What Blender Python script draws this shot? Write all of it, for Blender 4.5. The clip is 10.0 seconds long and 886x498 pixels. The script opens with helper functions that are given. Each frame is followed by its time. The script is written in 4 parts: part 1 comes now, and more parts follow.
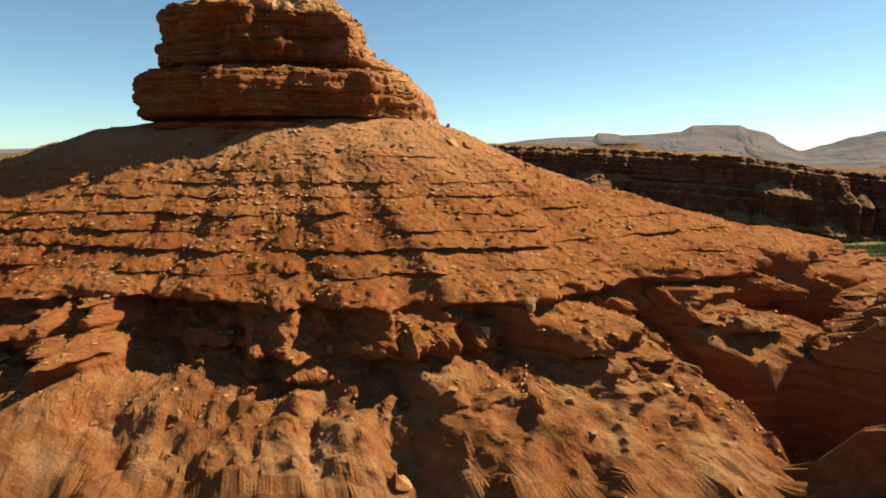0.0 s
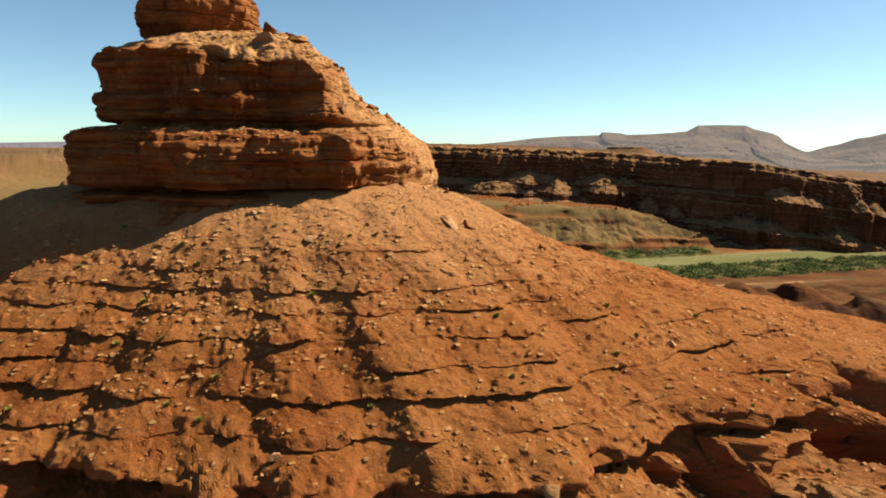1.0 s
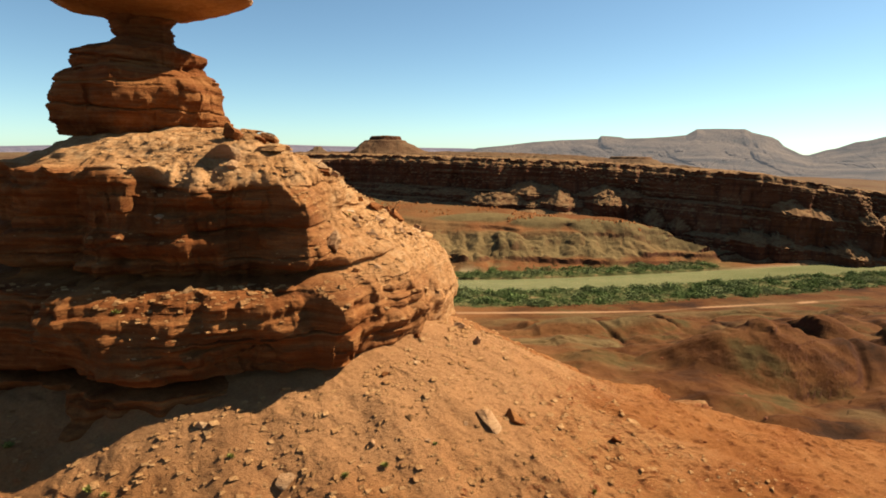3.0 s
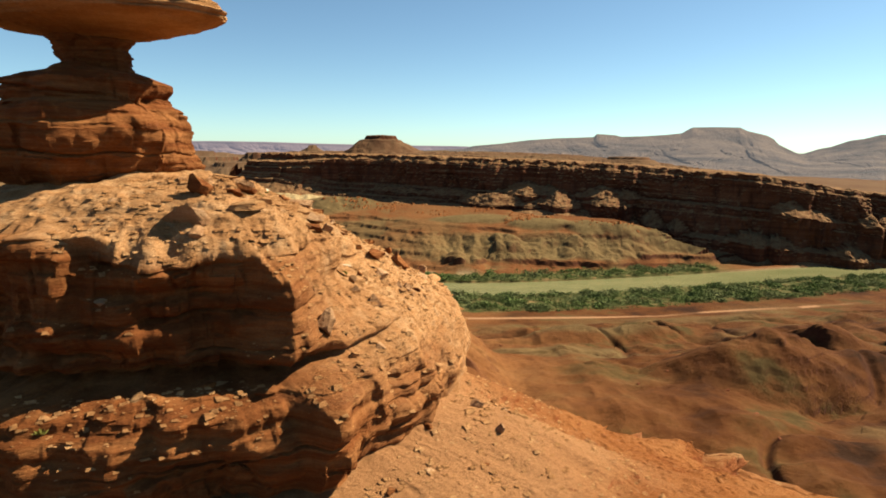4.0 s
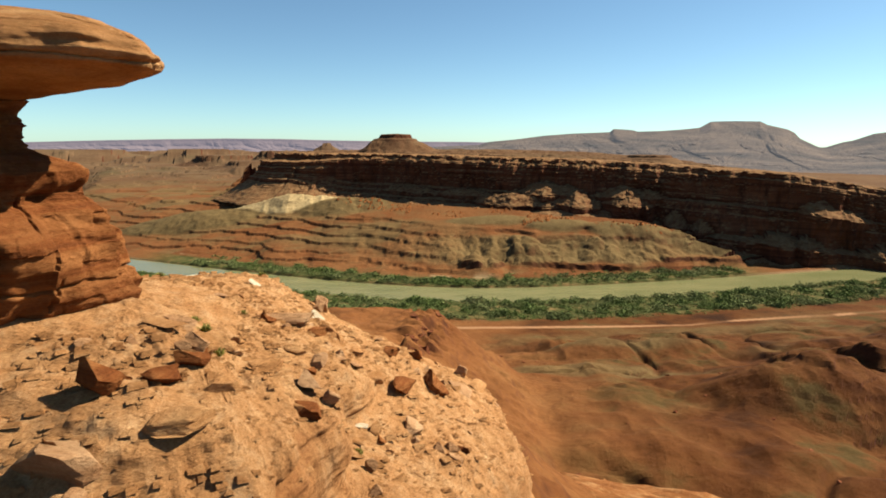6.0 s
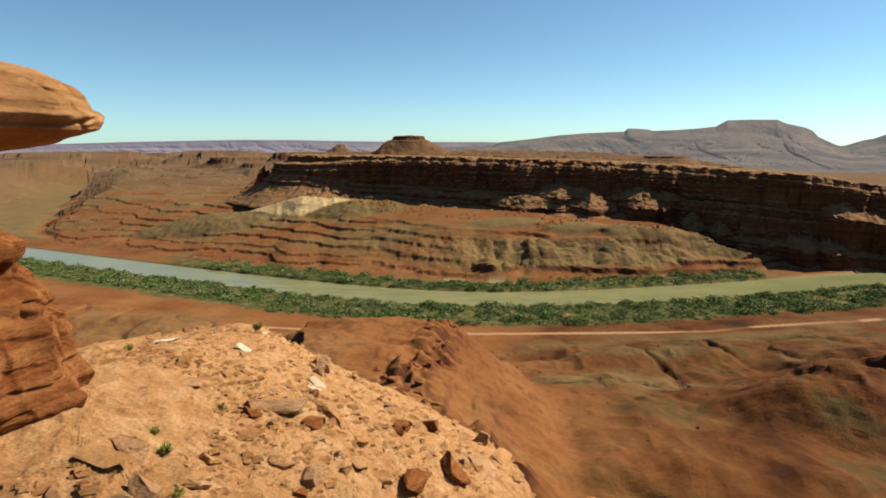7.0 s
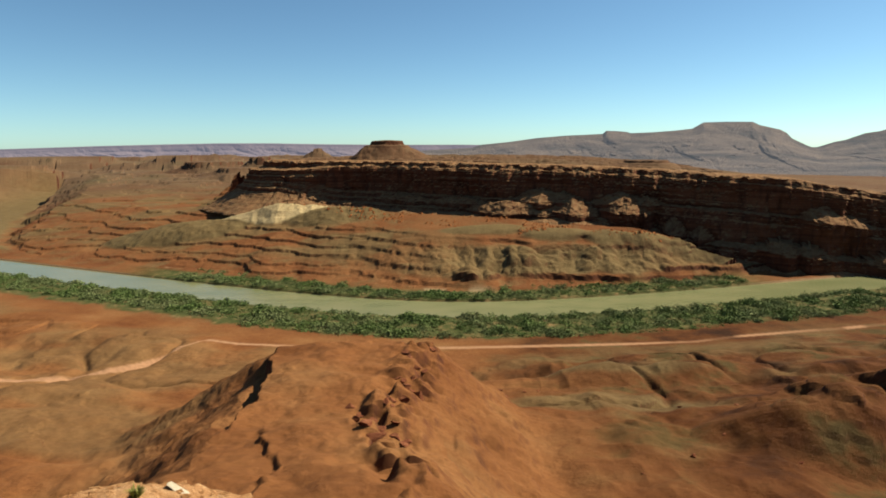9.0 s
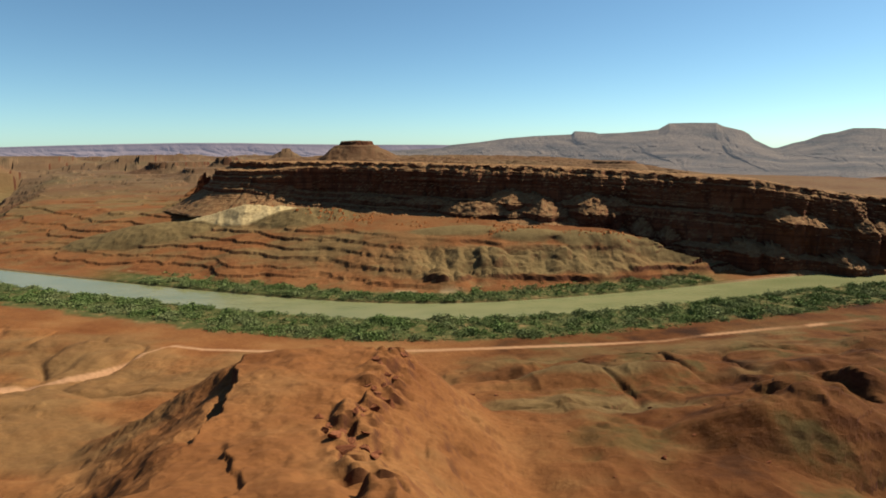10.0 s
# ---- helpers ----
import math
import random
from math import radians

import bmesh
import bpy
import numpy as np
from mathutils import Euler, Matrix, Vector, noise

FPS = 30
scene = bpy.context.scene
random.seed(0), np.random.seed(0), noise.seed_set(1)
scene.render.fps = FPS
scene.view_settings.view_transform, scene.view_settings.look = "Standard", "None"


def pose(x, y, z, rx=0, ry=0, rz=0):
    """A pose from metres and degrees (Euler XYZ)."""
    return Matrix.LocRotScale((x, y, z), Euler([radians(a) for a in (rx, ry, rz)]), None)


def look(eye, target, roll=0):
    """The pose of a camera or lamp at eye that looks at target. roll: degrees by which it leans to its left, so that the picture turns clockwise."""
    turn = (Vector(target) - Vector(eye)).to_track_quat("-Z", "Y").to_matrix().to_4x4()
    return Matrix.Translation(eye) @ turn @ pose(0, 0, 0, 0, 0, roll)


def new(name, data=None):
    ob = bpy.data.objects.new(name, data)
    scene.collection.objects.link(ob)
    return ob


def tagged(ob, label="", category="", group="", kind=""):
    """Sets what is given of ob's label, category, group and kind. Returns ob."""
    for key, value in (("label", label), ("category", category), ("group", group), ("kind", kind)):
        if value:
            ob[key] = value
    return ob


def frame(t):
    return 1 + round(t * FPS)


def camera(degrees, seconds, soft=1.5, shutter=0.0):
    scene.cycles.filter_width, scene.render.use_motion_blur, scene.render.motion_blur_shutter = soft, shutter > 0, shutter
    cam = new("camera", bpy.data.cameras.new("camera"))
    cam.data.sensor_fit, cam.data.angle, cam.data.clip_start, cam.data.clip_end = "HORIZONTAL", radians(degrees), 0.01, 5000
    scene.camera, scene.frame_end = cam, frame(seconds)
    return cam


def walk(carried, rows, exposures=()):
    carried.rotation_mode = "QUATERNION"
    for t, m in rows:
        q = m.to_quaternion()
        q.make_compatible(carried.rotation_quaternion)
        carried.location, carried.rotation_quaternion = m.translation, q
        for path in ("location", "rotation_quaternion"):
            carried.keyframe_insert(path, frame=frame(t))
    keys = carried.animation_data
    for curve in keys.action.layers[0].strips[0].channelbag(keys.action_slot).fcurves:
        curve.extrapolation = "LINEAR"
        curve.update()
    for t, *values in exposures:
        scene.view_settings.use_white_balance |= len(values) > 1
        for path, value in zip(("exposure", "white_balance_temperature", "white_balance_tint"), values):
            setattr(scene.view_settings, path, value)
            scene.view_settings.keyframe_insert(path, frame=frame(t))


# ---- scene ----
cam = camera(71.8, 10.0, soft=1.75)
METRES, EYE, TILT, LEAN, TURN = 85.0, 95.0, -9.0, 0.0, 0.0
ROWS = [
    (0.0, 0.0, 0.0, 0.0, 0.0, 0.0, -0.0),
    (0.5, 0.006, 0.0809, 0.0617, 0.06, -0.21, -0.28),
    (1.0, 0.0069, 0.1471, 0.112, 0.26, -0.33, -0.56),
    (1.5, 0.0028, 0.2004, 0.1553, 0.74, -0.34, -0.57),
    (2.0, -0.0059, 0.2487, 0.1933, 0.89, -0.26, -0.54),
    (2.5, -0.0146, 0.2948, 0.2276, 0.62, -0.14, -0.49),
    (3.0, -0.0231, 0.3413, 0.2587, 0.07, -0.15, -0.51),
    (4.5, -0.0466, 0.4818, 0.3324, -0.41, -0.5, -0.49),
    (5.0, -0.054, 0.5273, 0.3532, -0.21, -0.61, -0.32),
    (5.5, -0.0607, 0.5715, 0.3743, 0.2, -0.78, -0.29),
    (7.0, -0.0703, 0.6709, 0.4288, 2.2, -0.82, -0.23),
    (7.5, -0.0723, 0.7136, 0.4484, 2.22, -0.82, -0.16),
    (8.0, -0.0721, 0.7526, 0.467, 1.95, -0.81, -0.04),
    (8.5, -0.0698, 0.7872, 0.4784, 1.37, -0.7, 0.09),
    (9.0, -0.0687, 0.8192, 0.491, 0.36, -0.61, 0.29),
    (9.5, -0.0677, 0.8407, 0.5032, -1.2, -0.63, 0.5),
    (10.0, -0.0676, 0.8495, 0.5055, -2.38, -0.64, 0.62),
]
EXPOSURES = [(0.0, 1.35, 7300, 10), (1.5, 1.42, 7300, 10), (3.0, 1.35, 7200, 10), (5.0, 1.35, 7100, 10), (6.5, 1.2, 6700, 9), (7.5, 1.1, 6500, 8), (10.0, 1.05, 6500, 7)]
walk(cam, [(t, pose(0, 0, EYE, TILT, LEAN, TURN) @ pose(METRES * x, METRES * y, METRES * z, 90 + pitch, roll, yaw)) for t, x, y, z, yaw, pitch, roll in ROWS], EXPOSURES)

# ---------------------------------------------------------------- sky, sun
SUN_EL, SUN_AZ = 43.0, 69.0          # height, and turn from +y towards +x, degrees
world = bpy.data.worlds.new("desert_sky")
scene.world = world
world.use_nodes = True
wn = world.node_tree
sky = wn.nodes.new("ShaderNodeTexSky")
sky.sky_type, sky.sun_disc = "NISHITA", False
sky.sun_elevation, sky.sun_rotation = radians(SUN_EL), radians(SUN_AZ)
sky.altitude, sky.air_density, sky.dust_density, sky.ozone_density = 1300, 0.75, 0.6, 0.35
wn.nodes["Background"].inputs["Strength"].default_value = 0.056
hue = wn.nodes.new("ShaderNodeMix")
hue.data_type, hue.blend_type = "RGBA", "MULTIPLY"
hue.inputs["Factor"].default_value = 1.0
hue.inputs["B"].default_value = (0.78, 1.03, 1.07, 1)
wn.links.new(sky.outputs[0], hue.inputs["A"])
wn.links.new(hue.outputs["Result"], wn.nodes["Background"].inputs["Color"])
lamp = bpy.data.lights.new("sun", "SUN")
lamp.energy, lamp.angle, lamp.color = 5.0, radians(0.5), (1.0, 0.93, 0.76)
sun = new("sun", lamp)
se, sa = radians(SUN_EL), radians(SUN_AZ)
sun.matrix_world = look((60 * math.sin(sa), 60 * math.cos(sa), 300), (0, 0, 300 - 60 * math.tan(se)))

# ---------------------------------------------------------------- noise and shapes in numpy
RNG = np.random.RandomState(7)
PERM = np.concatenate([RNG.permutation(256)] * 3)
VAL = RNG.uniform(-1, 1, 256)


def vnoise(x, y, z=0.0, seed=0):
    """Smooth value noise, about -1 to 1, for arrays."""
    x, y, z = np.broadcast_arrays(np.asarray(x, float) + 17.3 * seed, np.asarray(y, float) - 9.1 * seed, np.asarray(z, float) + 5.7 * seed)
    xi, yi, zi = np.floor(x).astype(int), np.floor(y).astype(int), np.floor(z).astype(int)
    fx, fy, fz = x - xi, y - yi, z - zi
    fx, fy, fz = (f * f * f * (f * (f * 6 - 15) + 10) for f in (fx, fy, fz))
    xi, yi, zi = xi & 255, yi & 255, zi & 255

    def corner(a, b, c):
        return VAL[PERM[PERM[PERM[xi + a] + yi + b] + zi + c]]
    flat = not np.any(fz)
    low = (corner(0, 0, 0) * (1 - fx) + corner(1, 0, 0) * fx) * (1 - fy) + (corner(0, 1, 0) * (1 - fx) + corner(1, 1, 0) * fx) * fy
    if flat:
        return low
    high = (corner(0, 0, 1) * (1 - fx) + corner(1, 0, 1) * fx) * (1 - fy) + (corner(0, 1, 1) * (1 - fx) + corner(1, 1, 1) * fx) * fy
    return low * (1 - fz) + high * fz


def fbm(x, y, z=0.0, octaves=4, seed=0, gain=0.5):
    total, amp = 0.0, 1.0
    for i in range(octaves):
        f = 2.03 ** i
        total = total + amp * vnoise(np.asarray(x) * f, np.asarray(y) * f, np.asarray(z) * f, seed + 3 * i)
        amp *= gain
    return total


def ridged(x, y, z=0.0, octaves=3, seed=0):
    total, amp = 0.0, 1.0
    for i in range(octaves):
        f = 2.1 ** i
        total = total + amp * (1 - 2 * np.abs(vnoise(np.asarray(x) * f, np.asarray(y) * f, np.asarray(z) * f, seed + 3 * i)))
        amp *= 0.5
    return total


def step(a, b, x):
    u = np.clip((np.asarray(x, float) - a) / (b - a), 0, 1)
    return u * u * (3 - 2 * u)


def smax(a, b, k):
    h = np.clip(0.5 + 0.5 * (a - b) / k, 0, 1)
    return b + (a - b) * h + k * h * (1 - h)


def beds(count, low, high, start, seed):
    r = np.random.RandomState(seed)
    return start + np.concatenate([[0], np.cumsum(r.uniform(low, high, count))])


def terrace(z, edges, slope_part=0.45, cliff_at=0.7, cliff_wide=0.1):
    """Turns a slope into benches: within each bed a talus slope below and a cliff above."""
    i = np.clip(np.searchsorted(edges, z) - 1, 0, len(edges) - 2)
    lo, hi = edges[i], edges[i + 1]
    u = np.clip((z - lo) / (hi - lo), 0, 1)
    g = np.where(u < cliff_at, slope_part * u / cliff_at,
                 np.where(u < cliff_at + cliff_wide, slope_part + (0.93 - slope_part) * (u - cliff_at) / cliff_wide,
                          0.93 + 0.07 * (u - cliff_at - cliff_wide) / (1 - cliff_at - cliff_wide)))
    return lo + g * (hi - lo)


def grid_mesh(name, xyz, closed=False, attrs=None, smooth=False):
    """A mesh from an array of rows x columns x 3; closed: the columns meet again."""
    rows, cols = xyz.shape[:2]
    a = np.arange(rows * cols).reshape(rows, cols)
    if closed:
        a = np.concatenate([a, a[:, :1]], axis=1)
    quads = np.stack([a[:-1, :-1], a[:-1, 1:], a[1:, 1:], a[1:, :-1]], axis=-1).reshape(-1, 4)
    me = bpy.data.meshes.new(name)
    me.vertices.add(rows * cols)
    me.vertices.foreach_set("co", xyz.reshape(-1).astype(np.float32))
    me.loops.add(quads.size)
    me.loops.foreach_set("vertex_index", quads.reshape(-1).astype(np.int32))
    me.polygons.add(len(quads))
    me.polygons.foreach_set("loop_start", np.arange(0, quads.size, 4, dtype=np.int32))
    me.update(calc_edges=True)
    me.validate()
    for key, value in (attrs or {}).items():
        layer = me.attributes.new(key, "FLOAT", "POINT")
        layer.data.foreach_set("value", np.asarray(value, np.float32).reshape(-1))
    me.polygons.foreach_set("use_smooth", np.full(len(me.polygons), smooth))
    return me


# ---------------------------------------------------------------- materials
def nodes_of(name, rough=0.95):
    m = bpy.data.materials.new(name)
    m.use_nodes = True
    b = m.node_tree.nodes["Principled BSDF"]
    b.inputs["Roughness"].default_value = rough
    b.inputs["Specular IOR Level"].default_value = 0.04
    return m, m.node_tree, b


class Net:
    """Short hand for node trees."""

    def __init__(self, tree):
        self.t = tree
        self.pos = tree.nodes.new("ShaderNodeNewGeometry").outputs["Position"]

    def link(self, a, b):
        self.t.links.new(a, b)

    def noise(self, scale, detail=6, rough=0.6, stretch=(1, 1, 1), shift=0.0):
        mp = self.t.nodes.new("ShaderNodeMapping")
        mp.inputs["Scale"].default_value = stretch
        mp.inputs["Location"].default_value = (shift, shift * 0.7, shift * 1.3)
        self.link(self.pos, mp.inputs["Vector"])
        n = self.t.nodes.new("ShaderNodeTexNoise")
        n.inputs["Scale"].default_value = scale
        n.inputs["Detail"].default_value = detail
        n.inputs["Roughness"].default_value = rough
        self.link(mp.outputs[0], n.inputs["Vector"])
        return n.outputs["Fac"]

    def ramp(self, fac, stops):
        r = self.t.nodes.new("ShaderNodeValToRGB")
        e = r.color_ramp.elements
        while len(e) < len(stops):
            e.new(0.5)
        for el, (p, c) in zip(e, stops):
            el.position = p
            el.color = (*c, 1) if len(c) == 3 else c
        self.link(fac, r.inputs[0])
        return r.outputs[0]

    def grey(self, fac, a, b):
        return self.ramp(fac, [(a, (0, 0, 0)), (b, (1, 1, 1))])

    def mix(self, fac, a, b, mode="MIX"):
        m = self.t.nodes.new("ShaderNodeMix")
        m.data_type, m.blend_type = "RGBA", mode
        for sock, v in ((m.inputs["Factor"], fac), (m.inputs["A"], a), (m.inputs["B"], b)):
            if hasattr(v, "links"):
                self.link(v, sock)
            elif isinstance(v, (int, float)):
                sock.default_value = v
            else:
                sock.default_value = (*v, 1)
        return m.outputs["Result"]

    def attr(self, name):
        a = self.t.nodes.new("ShaderNodeAttribute")
        a.attribute_name = name
        return a.outputs["Fac"]

    def up(self):
        g = self.t.nodes.new("ShaderNodeNewGeometry")
        s = self.t.nodes.new("ShaderNodeSeparateXYZ")
        self.link(g.outputs["True Normal"], s.inputs[0])
        return s.outputs["Z"]

    def math(self, op, a, b):
        m = self.t.nodes.new("ShaderNodeMath")
        m.operation = op
        for sock, v in zip(m.inputs, (a, b)):
            if hasattr(v, "links"):
                self.link(v, sock)
            else:
                sock.default_value = v
        return m.outputs[0]

    def bump(self, bsdf, height, distance, strength=1.0, below=None):
        b = self.t.nodes.new("ShaderNodeBump")
        b.inputs["Distance"].default_value = distance
        b.inputs["Strength"].default_value = strength
        self.link(height, b.inputs["Height"])
        if below is not None:
            self.link(below, b.inputs["Normal"])
        self.link(b.outputs[0], bsdf.inputs["Normal"])
        return b.outputs[0]


def rock_material(name, dark, mid, light, bed=2.2, fine=1.0):
    """Bedded red sandstone: colour bands by height, patches, grain, a little desert varnish."""
    m, t, b = nodes_of(name, 0.92)
    n = Net(t)
    band = n.noise(bed, 5, 0.65, (0.05, 0.05, 1.0))
    col = n.ramp(band, [(0.25, dark), (0.45, mid), (0.62, light), (0.8, mid)])
    patch = n.noise(0.35 * fine, 4, 0.6, shift=11)
    col = n.mix(n.grey(patch, 0.45, 0.72), col, tuple(c * 0.72 for c in mid))
    pale = n.noise(1.4 * fine, 6, 0.7, shift=4)
    col = n.mix(n.grey(pale, 0.56, 0.8), col, light)
    col = n.mix(n.math("MULTIPLY", n.attr("rubble"), 0.75), col, n.ramp(n.noise(0.9, 7, 0.7, shift=21), [(0.3, (0.33, 0.162, 0.066)), (0.5, (0.44, 0.240, 0.110)), (0.68, (0.54, 0.345, 0.185))]))
    grain = n.noise(7 * fine, 9, 0.8, (1, 1, 1.5))
    col = n.mix(0.55, col, n.ramp(grain, [(0.3, (0.45, 0.42, 0.4)), (0.7, (1.25, 1.22, 1.2))]), "MULTIPLY")
    speck = n.noise(11 * fine, 4, 0.7, shift=41)
    col = n.mix(n.math("MULTIPLY", n.attr("rubble"), 0.8), col, n.mix(1.0, col, n.ramp(speck, [(0.34, (0.72, 0.70, 0.68)), (0.5, (1.0, 0.98, 0.96)), (0.68, (1.22, 1.28, 1.32))]), "MULTIPLY"))
    n.link(col, b.inputs["Base Color"])
    mp = t.nodes.new("ShaderNodeMapping")
    mp.inputs["Scale"].default_value = (0.7 * fine, 0.7 * fine, 1.9 * fine)
    n.link(n.pos, mp.inputs["Vector"])
    vor = t.nodes.new("ShaderNodeTexVoronoi")
    vor.feature = "F1"
    vor.inputs["Scale"].default_value = 1.3
    vor.inputs["Detail"].default_value = 2.0
    n.link(mp.outputs[0], vor.inputs["Vector"])
    zero = n.bump(b, vor.outputs["Distance"], 0.22 / fine, 0.4)
    first = n.bump(b, n.noise(2.6 * fine, 8, 0.7, (1, 1, 3)), 0.3 / fine, 0.8, zero)
    n.bump(b, grain, 0.08 / fine, 0.9, first)
    return m


rock_red = rock_material("red_sandstone", (0.080, 0.023, 0.009), (0.195, 0.065, 0.021), (0.295, 0.122, 0.044))
rock_cap = rock_material("tan_sandstone", (0.20, 0.085, 0.034), (0.37, 0.178, 0.072), (0.48, 0.27, 0.125))


def hill_material():
    m, t, b = nodes_of("red_talus", 0.97)
    n = Net(t)
    col = n.ramp(n.noise(0.11, 5, 0.6), [(0.3, (0.205, 0.064, 0.019)), (0.5, (0.265, 0.098, 0.031)), (0.7, (0.305, 0.130, 0.047))])
    col = n.mix(n.attr("rubble"), col, (0.37, 0.185, 0.085))
    # lower talus: redder mix, its darker tones partly stand in for shade there
    col = n.mix(n.attr("low_talus"), col, n.ramp(n.noise(0.2, 6, 0.65, shift=5), [(0.3, (0.155, 0.056, 0.020)), (0.5, (0.25, 0.102, 0.037)), (0.68, (0.36, 0.195, 0.09))]))
    steep = n.ramp(n.up(), [(0.45, (1, 1, 1)), (0.75, (0, 0, 0))])
    col = n.mix(n.math("MULTIPLY", steep, 0.8), col, n.ramp(n.noise(1.6, 5, 0.65, (0.06, 0.06, 1)), [(0.3, (0.19, 0.052, 0.022)), (0.6, (0.34, 0.11, 0.04))]))
    stones = n.noise(1.1, 9, 0.78, shift=3)
    col = n.mix(n.grey(stones, 0.58, 0.74), col, (0.346, 0.194, 0.101))
    grain = n.noise(5.5, 9, 0.8)
    col = n.mix(0.6, col, n.ramp(grain, [(0.3, (0.45, 0.42, 0.4)), (0.7, (1.25, 1.22, 1.2))]), "MULTIPLY")
    n.link(col, b.inputs["Base Color"])
    first = n.bump(b, n.noise(1.3, 9, 0.75), 0.7, 0.8)
    n.bump(b, grain, 0.12, 0.8, first)
    return m


def ground_material():
    m, t, b = nodes_of("red_desert_ground", 0.97)
    n = Net(t)
    col = n.ramp(n.noise(0.016, 6, 0.6), [(0.28, (0.100, 0.036, 0.014)), (0.5, (0.142, 0.056, 0.021)), (0.72, (0.175, 0.080, 0.032))])
    col = n.mix(n.grey(n.noise(0.045, 5, 0.65, shift=9), 0.5, 0.68), col, (0.132, 0.076, 0.033))
    col = n.mix(n.attr("warm"), col, n.ramp(n.noise(0.022, 6, 0.62, shift=17), [(0.3, (0.115, 0.041, 0.014)), (0.5, (0.165, 0.067, 0.024)), (0.7, (0.205, 0.098, 0.038))]))
    # eastern valley soil: brown, taken darker still to stand in for lens vignetting
    col = n.mix(n.attr("brown"), col, n.ramp(n.noise(0.03, 6, 0.62, shift=31), [(0.32, (0.028, 0.012, 0.006)), (0.46, (0.076, 0.027, 0.009)), (0.54, (0.098, 0.040, 0.014)), (0.62, (0.068, 0.042, 0.015)), (0.74, (0.046, 0.034, 0.012))]))
    col = n.mix(n.attr("olive"), col, n.ramp(n.noise(0.09, 5, 0.6), [(0.3, (0.098, 0.065, 0.028)), (0.7, (0.145, 0.102, 0.046))]))
    col = n.mix(n.attr("cream"), col, n.ramp(n.noise(0.35, 6, 0.75), [(0.32, (0.25, 0.170, 0.085)), (0.55, (0.47, 0.345, 0.175))]))
    col = n.mix(n.attr("plain"), col, n.ramp(n.noise(0.006, 6, 0.6), [(0.3, (0.086, 0.045, 0.025)), (0.55, (0.115, 0.071, 0.040)), (0.75, (0.079, 0.063, 0.033))]))
    # steep faces: red bed colour, taken darker to deepen their shade
    cliff = n.ramp(n.up(), [(0.42, (1, 1, 1)), (0.8, (0, 0, 0))])
    col = n.mix(cliff, col, n.ramp(n.noise(0.32, 5, 0.65, (0.05, 0.05, 1)), [(0.3, (0.033, 0.012, 0.008)), (0.6, (0.079, 0.028, 0.014))]))
    col = n.mix(n.attr("road"), col, (0.29, 0.155, 0.083))
    col = n.mix(n.attr("sand"), col, (0.277, 0.191, 0.106))
    col = n.mix(n.attr("green"), col, n.ramp(n.noise(0.12, 6, 0.7), [(0.35, (0.033, 0.043, 0.013)), (0.52, (0.066, 0.066, 0.023)), (0.7, (0.198, 0.125, 0.056))]))
    grain = n.noise(0.5, 9, 0.78)
    col = n.mix(0.55, col, n.ramp(grain, [(0.3, (0.5, 0.46, 0.44)), (0.7, (1.2, 1.18, 1.16))]), "MULTIPLY")
    n.link(col, b.inputs["Base Color"])
    n.bump(b, n.noise(0.22, 9, 0.75), 1.5, 0.6)
    return m


def mesa_material():
    """Dark red beds on the walls, dusty tan on what lies flat."""
    m, t, b = nodes_of("mesa_sandstone", 0.95)
    n = Net(t)
    wall = n.ramp(n.noise(0.30, 6, 0.65, (0.04, 0.04, 1.0)), [(0.3, (0.055, 0.020, 0.012)), (0.48, (0.105, 0.038, 0.020)), (0.66, (0.150, 0.062, 0.032))])
    wall = n.mix(n.grey(n.noise(0.12, 5, 0.6, (1, 1, 0.25), shift=3), 0.5, 0.7), wall, (0.05, 0.02, 0.013))
    dust = n.ramp(n.noise(0.16, 7, 0.7, shift=9), [(0.3, (0.125, 0.058, 0.028)), (0.5, (0.185, 0.098, 0.046)), (0.7, (0.235, 0.148, 0.075))])
    col = n.mix(n.ramp(n.up(), [(0.40, (0, 0, 0)), (0.68, (1, 1, 1))]), wall, dust)
    grain = n.noise(0.9, 8, 0.75, (1, 1, 1.8))
    col = n.mix(0.6, col, n.ramp(grain, [(0.3, (0.45, 0.42, 0.4)), (0.7, (1.25, 1.22, 1.2))]), "MULTIPLY")
    n.link(col, b.inputs["Base Color"])
    n.bump(b, n.noise(0.7, 8, 0.75, (1, 1, 2.5)), 1.2, 0.8)
    return m


mesa_mat = mesa_material()
hill_mat, ground_mat = hill_material(), ground_material()


def far_material(name, low, high, haze_glow, relief):
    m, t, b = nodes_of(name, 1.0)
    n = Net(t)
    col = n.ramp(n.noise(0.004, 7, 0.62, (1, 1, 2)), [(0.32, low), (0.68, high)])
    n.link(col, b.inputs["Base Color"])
    # emission paints distance haze over the slopes; they give off no light
    b.inputs["Emission Color"].default_value = (*haze_glow, 1)
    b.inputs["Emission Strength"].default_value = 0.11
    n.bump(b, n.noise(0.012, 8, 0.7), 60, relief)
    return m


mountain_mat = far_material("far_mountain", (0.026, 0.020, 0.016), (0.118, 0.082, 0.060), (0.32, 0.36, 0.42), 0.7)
# the purple in the mesas' base colour is painted haze too
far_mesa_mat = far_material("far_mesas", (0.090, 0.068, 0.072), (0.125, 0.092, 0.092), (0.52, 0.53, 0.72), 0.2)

water_mat, wt, wb = nodes_of("silty_river_water", 0.22)
wnet = Net(wt)
wnet.link(wnet.ramp(wnet.noise(0.02, 4, 0.5, (1, 2, 1)), [(0.3, (0.128, 0.131, 0.056)), (0.7, (0.173, 0.161, 0.075))]), wb.inputs["Base Color"])
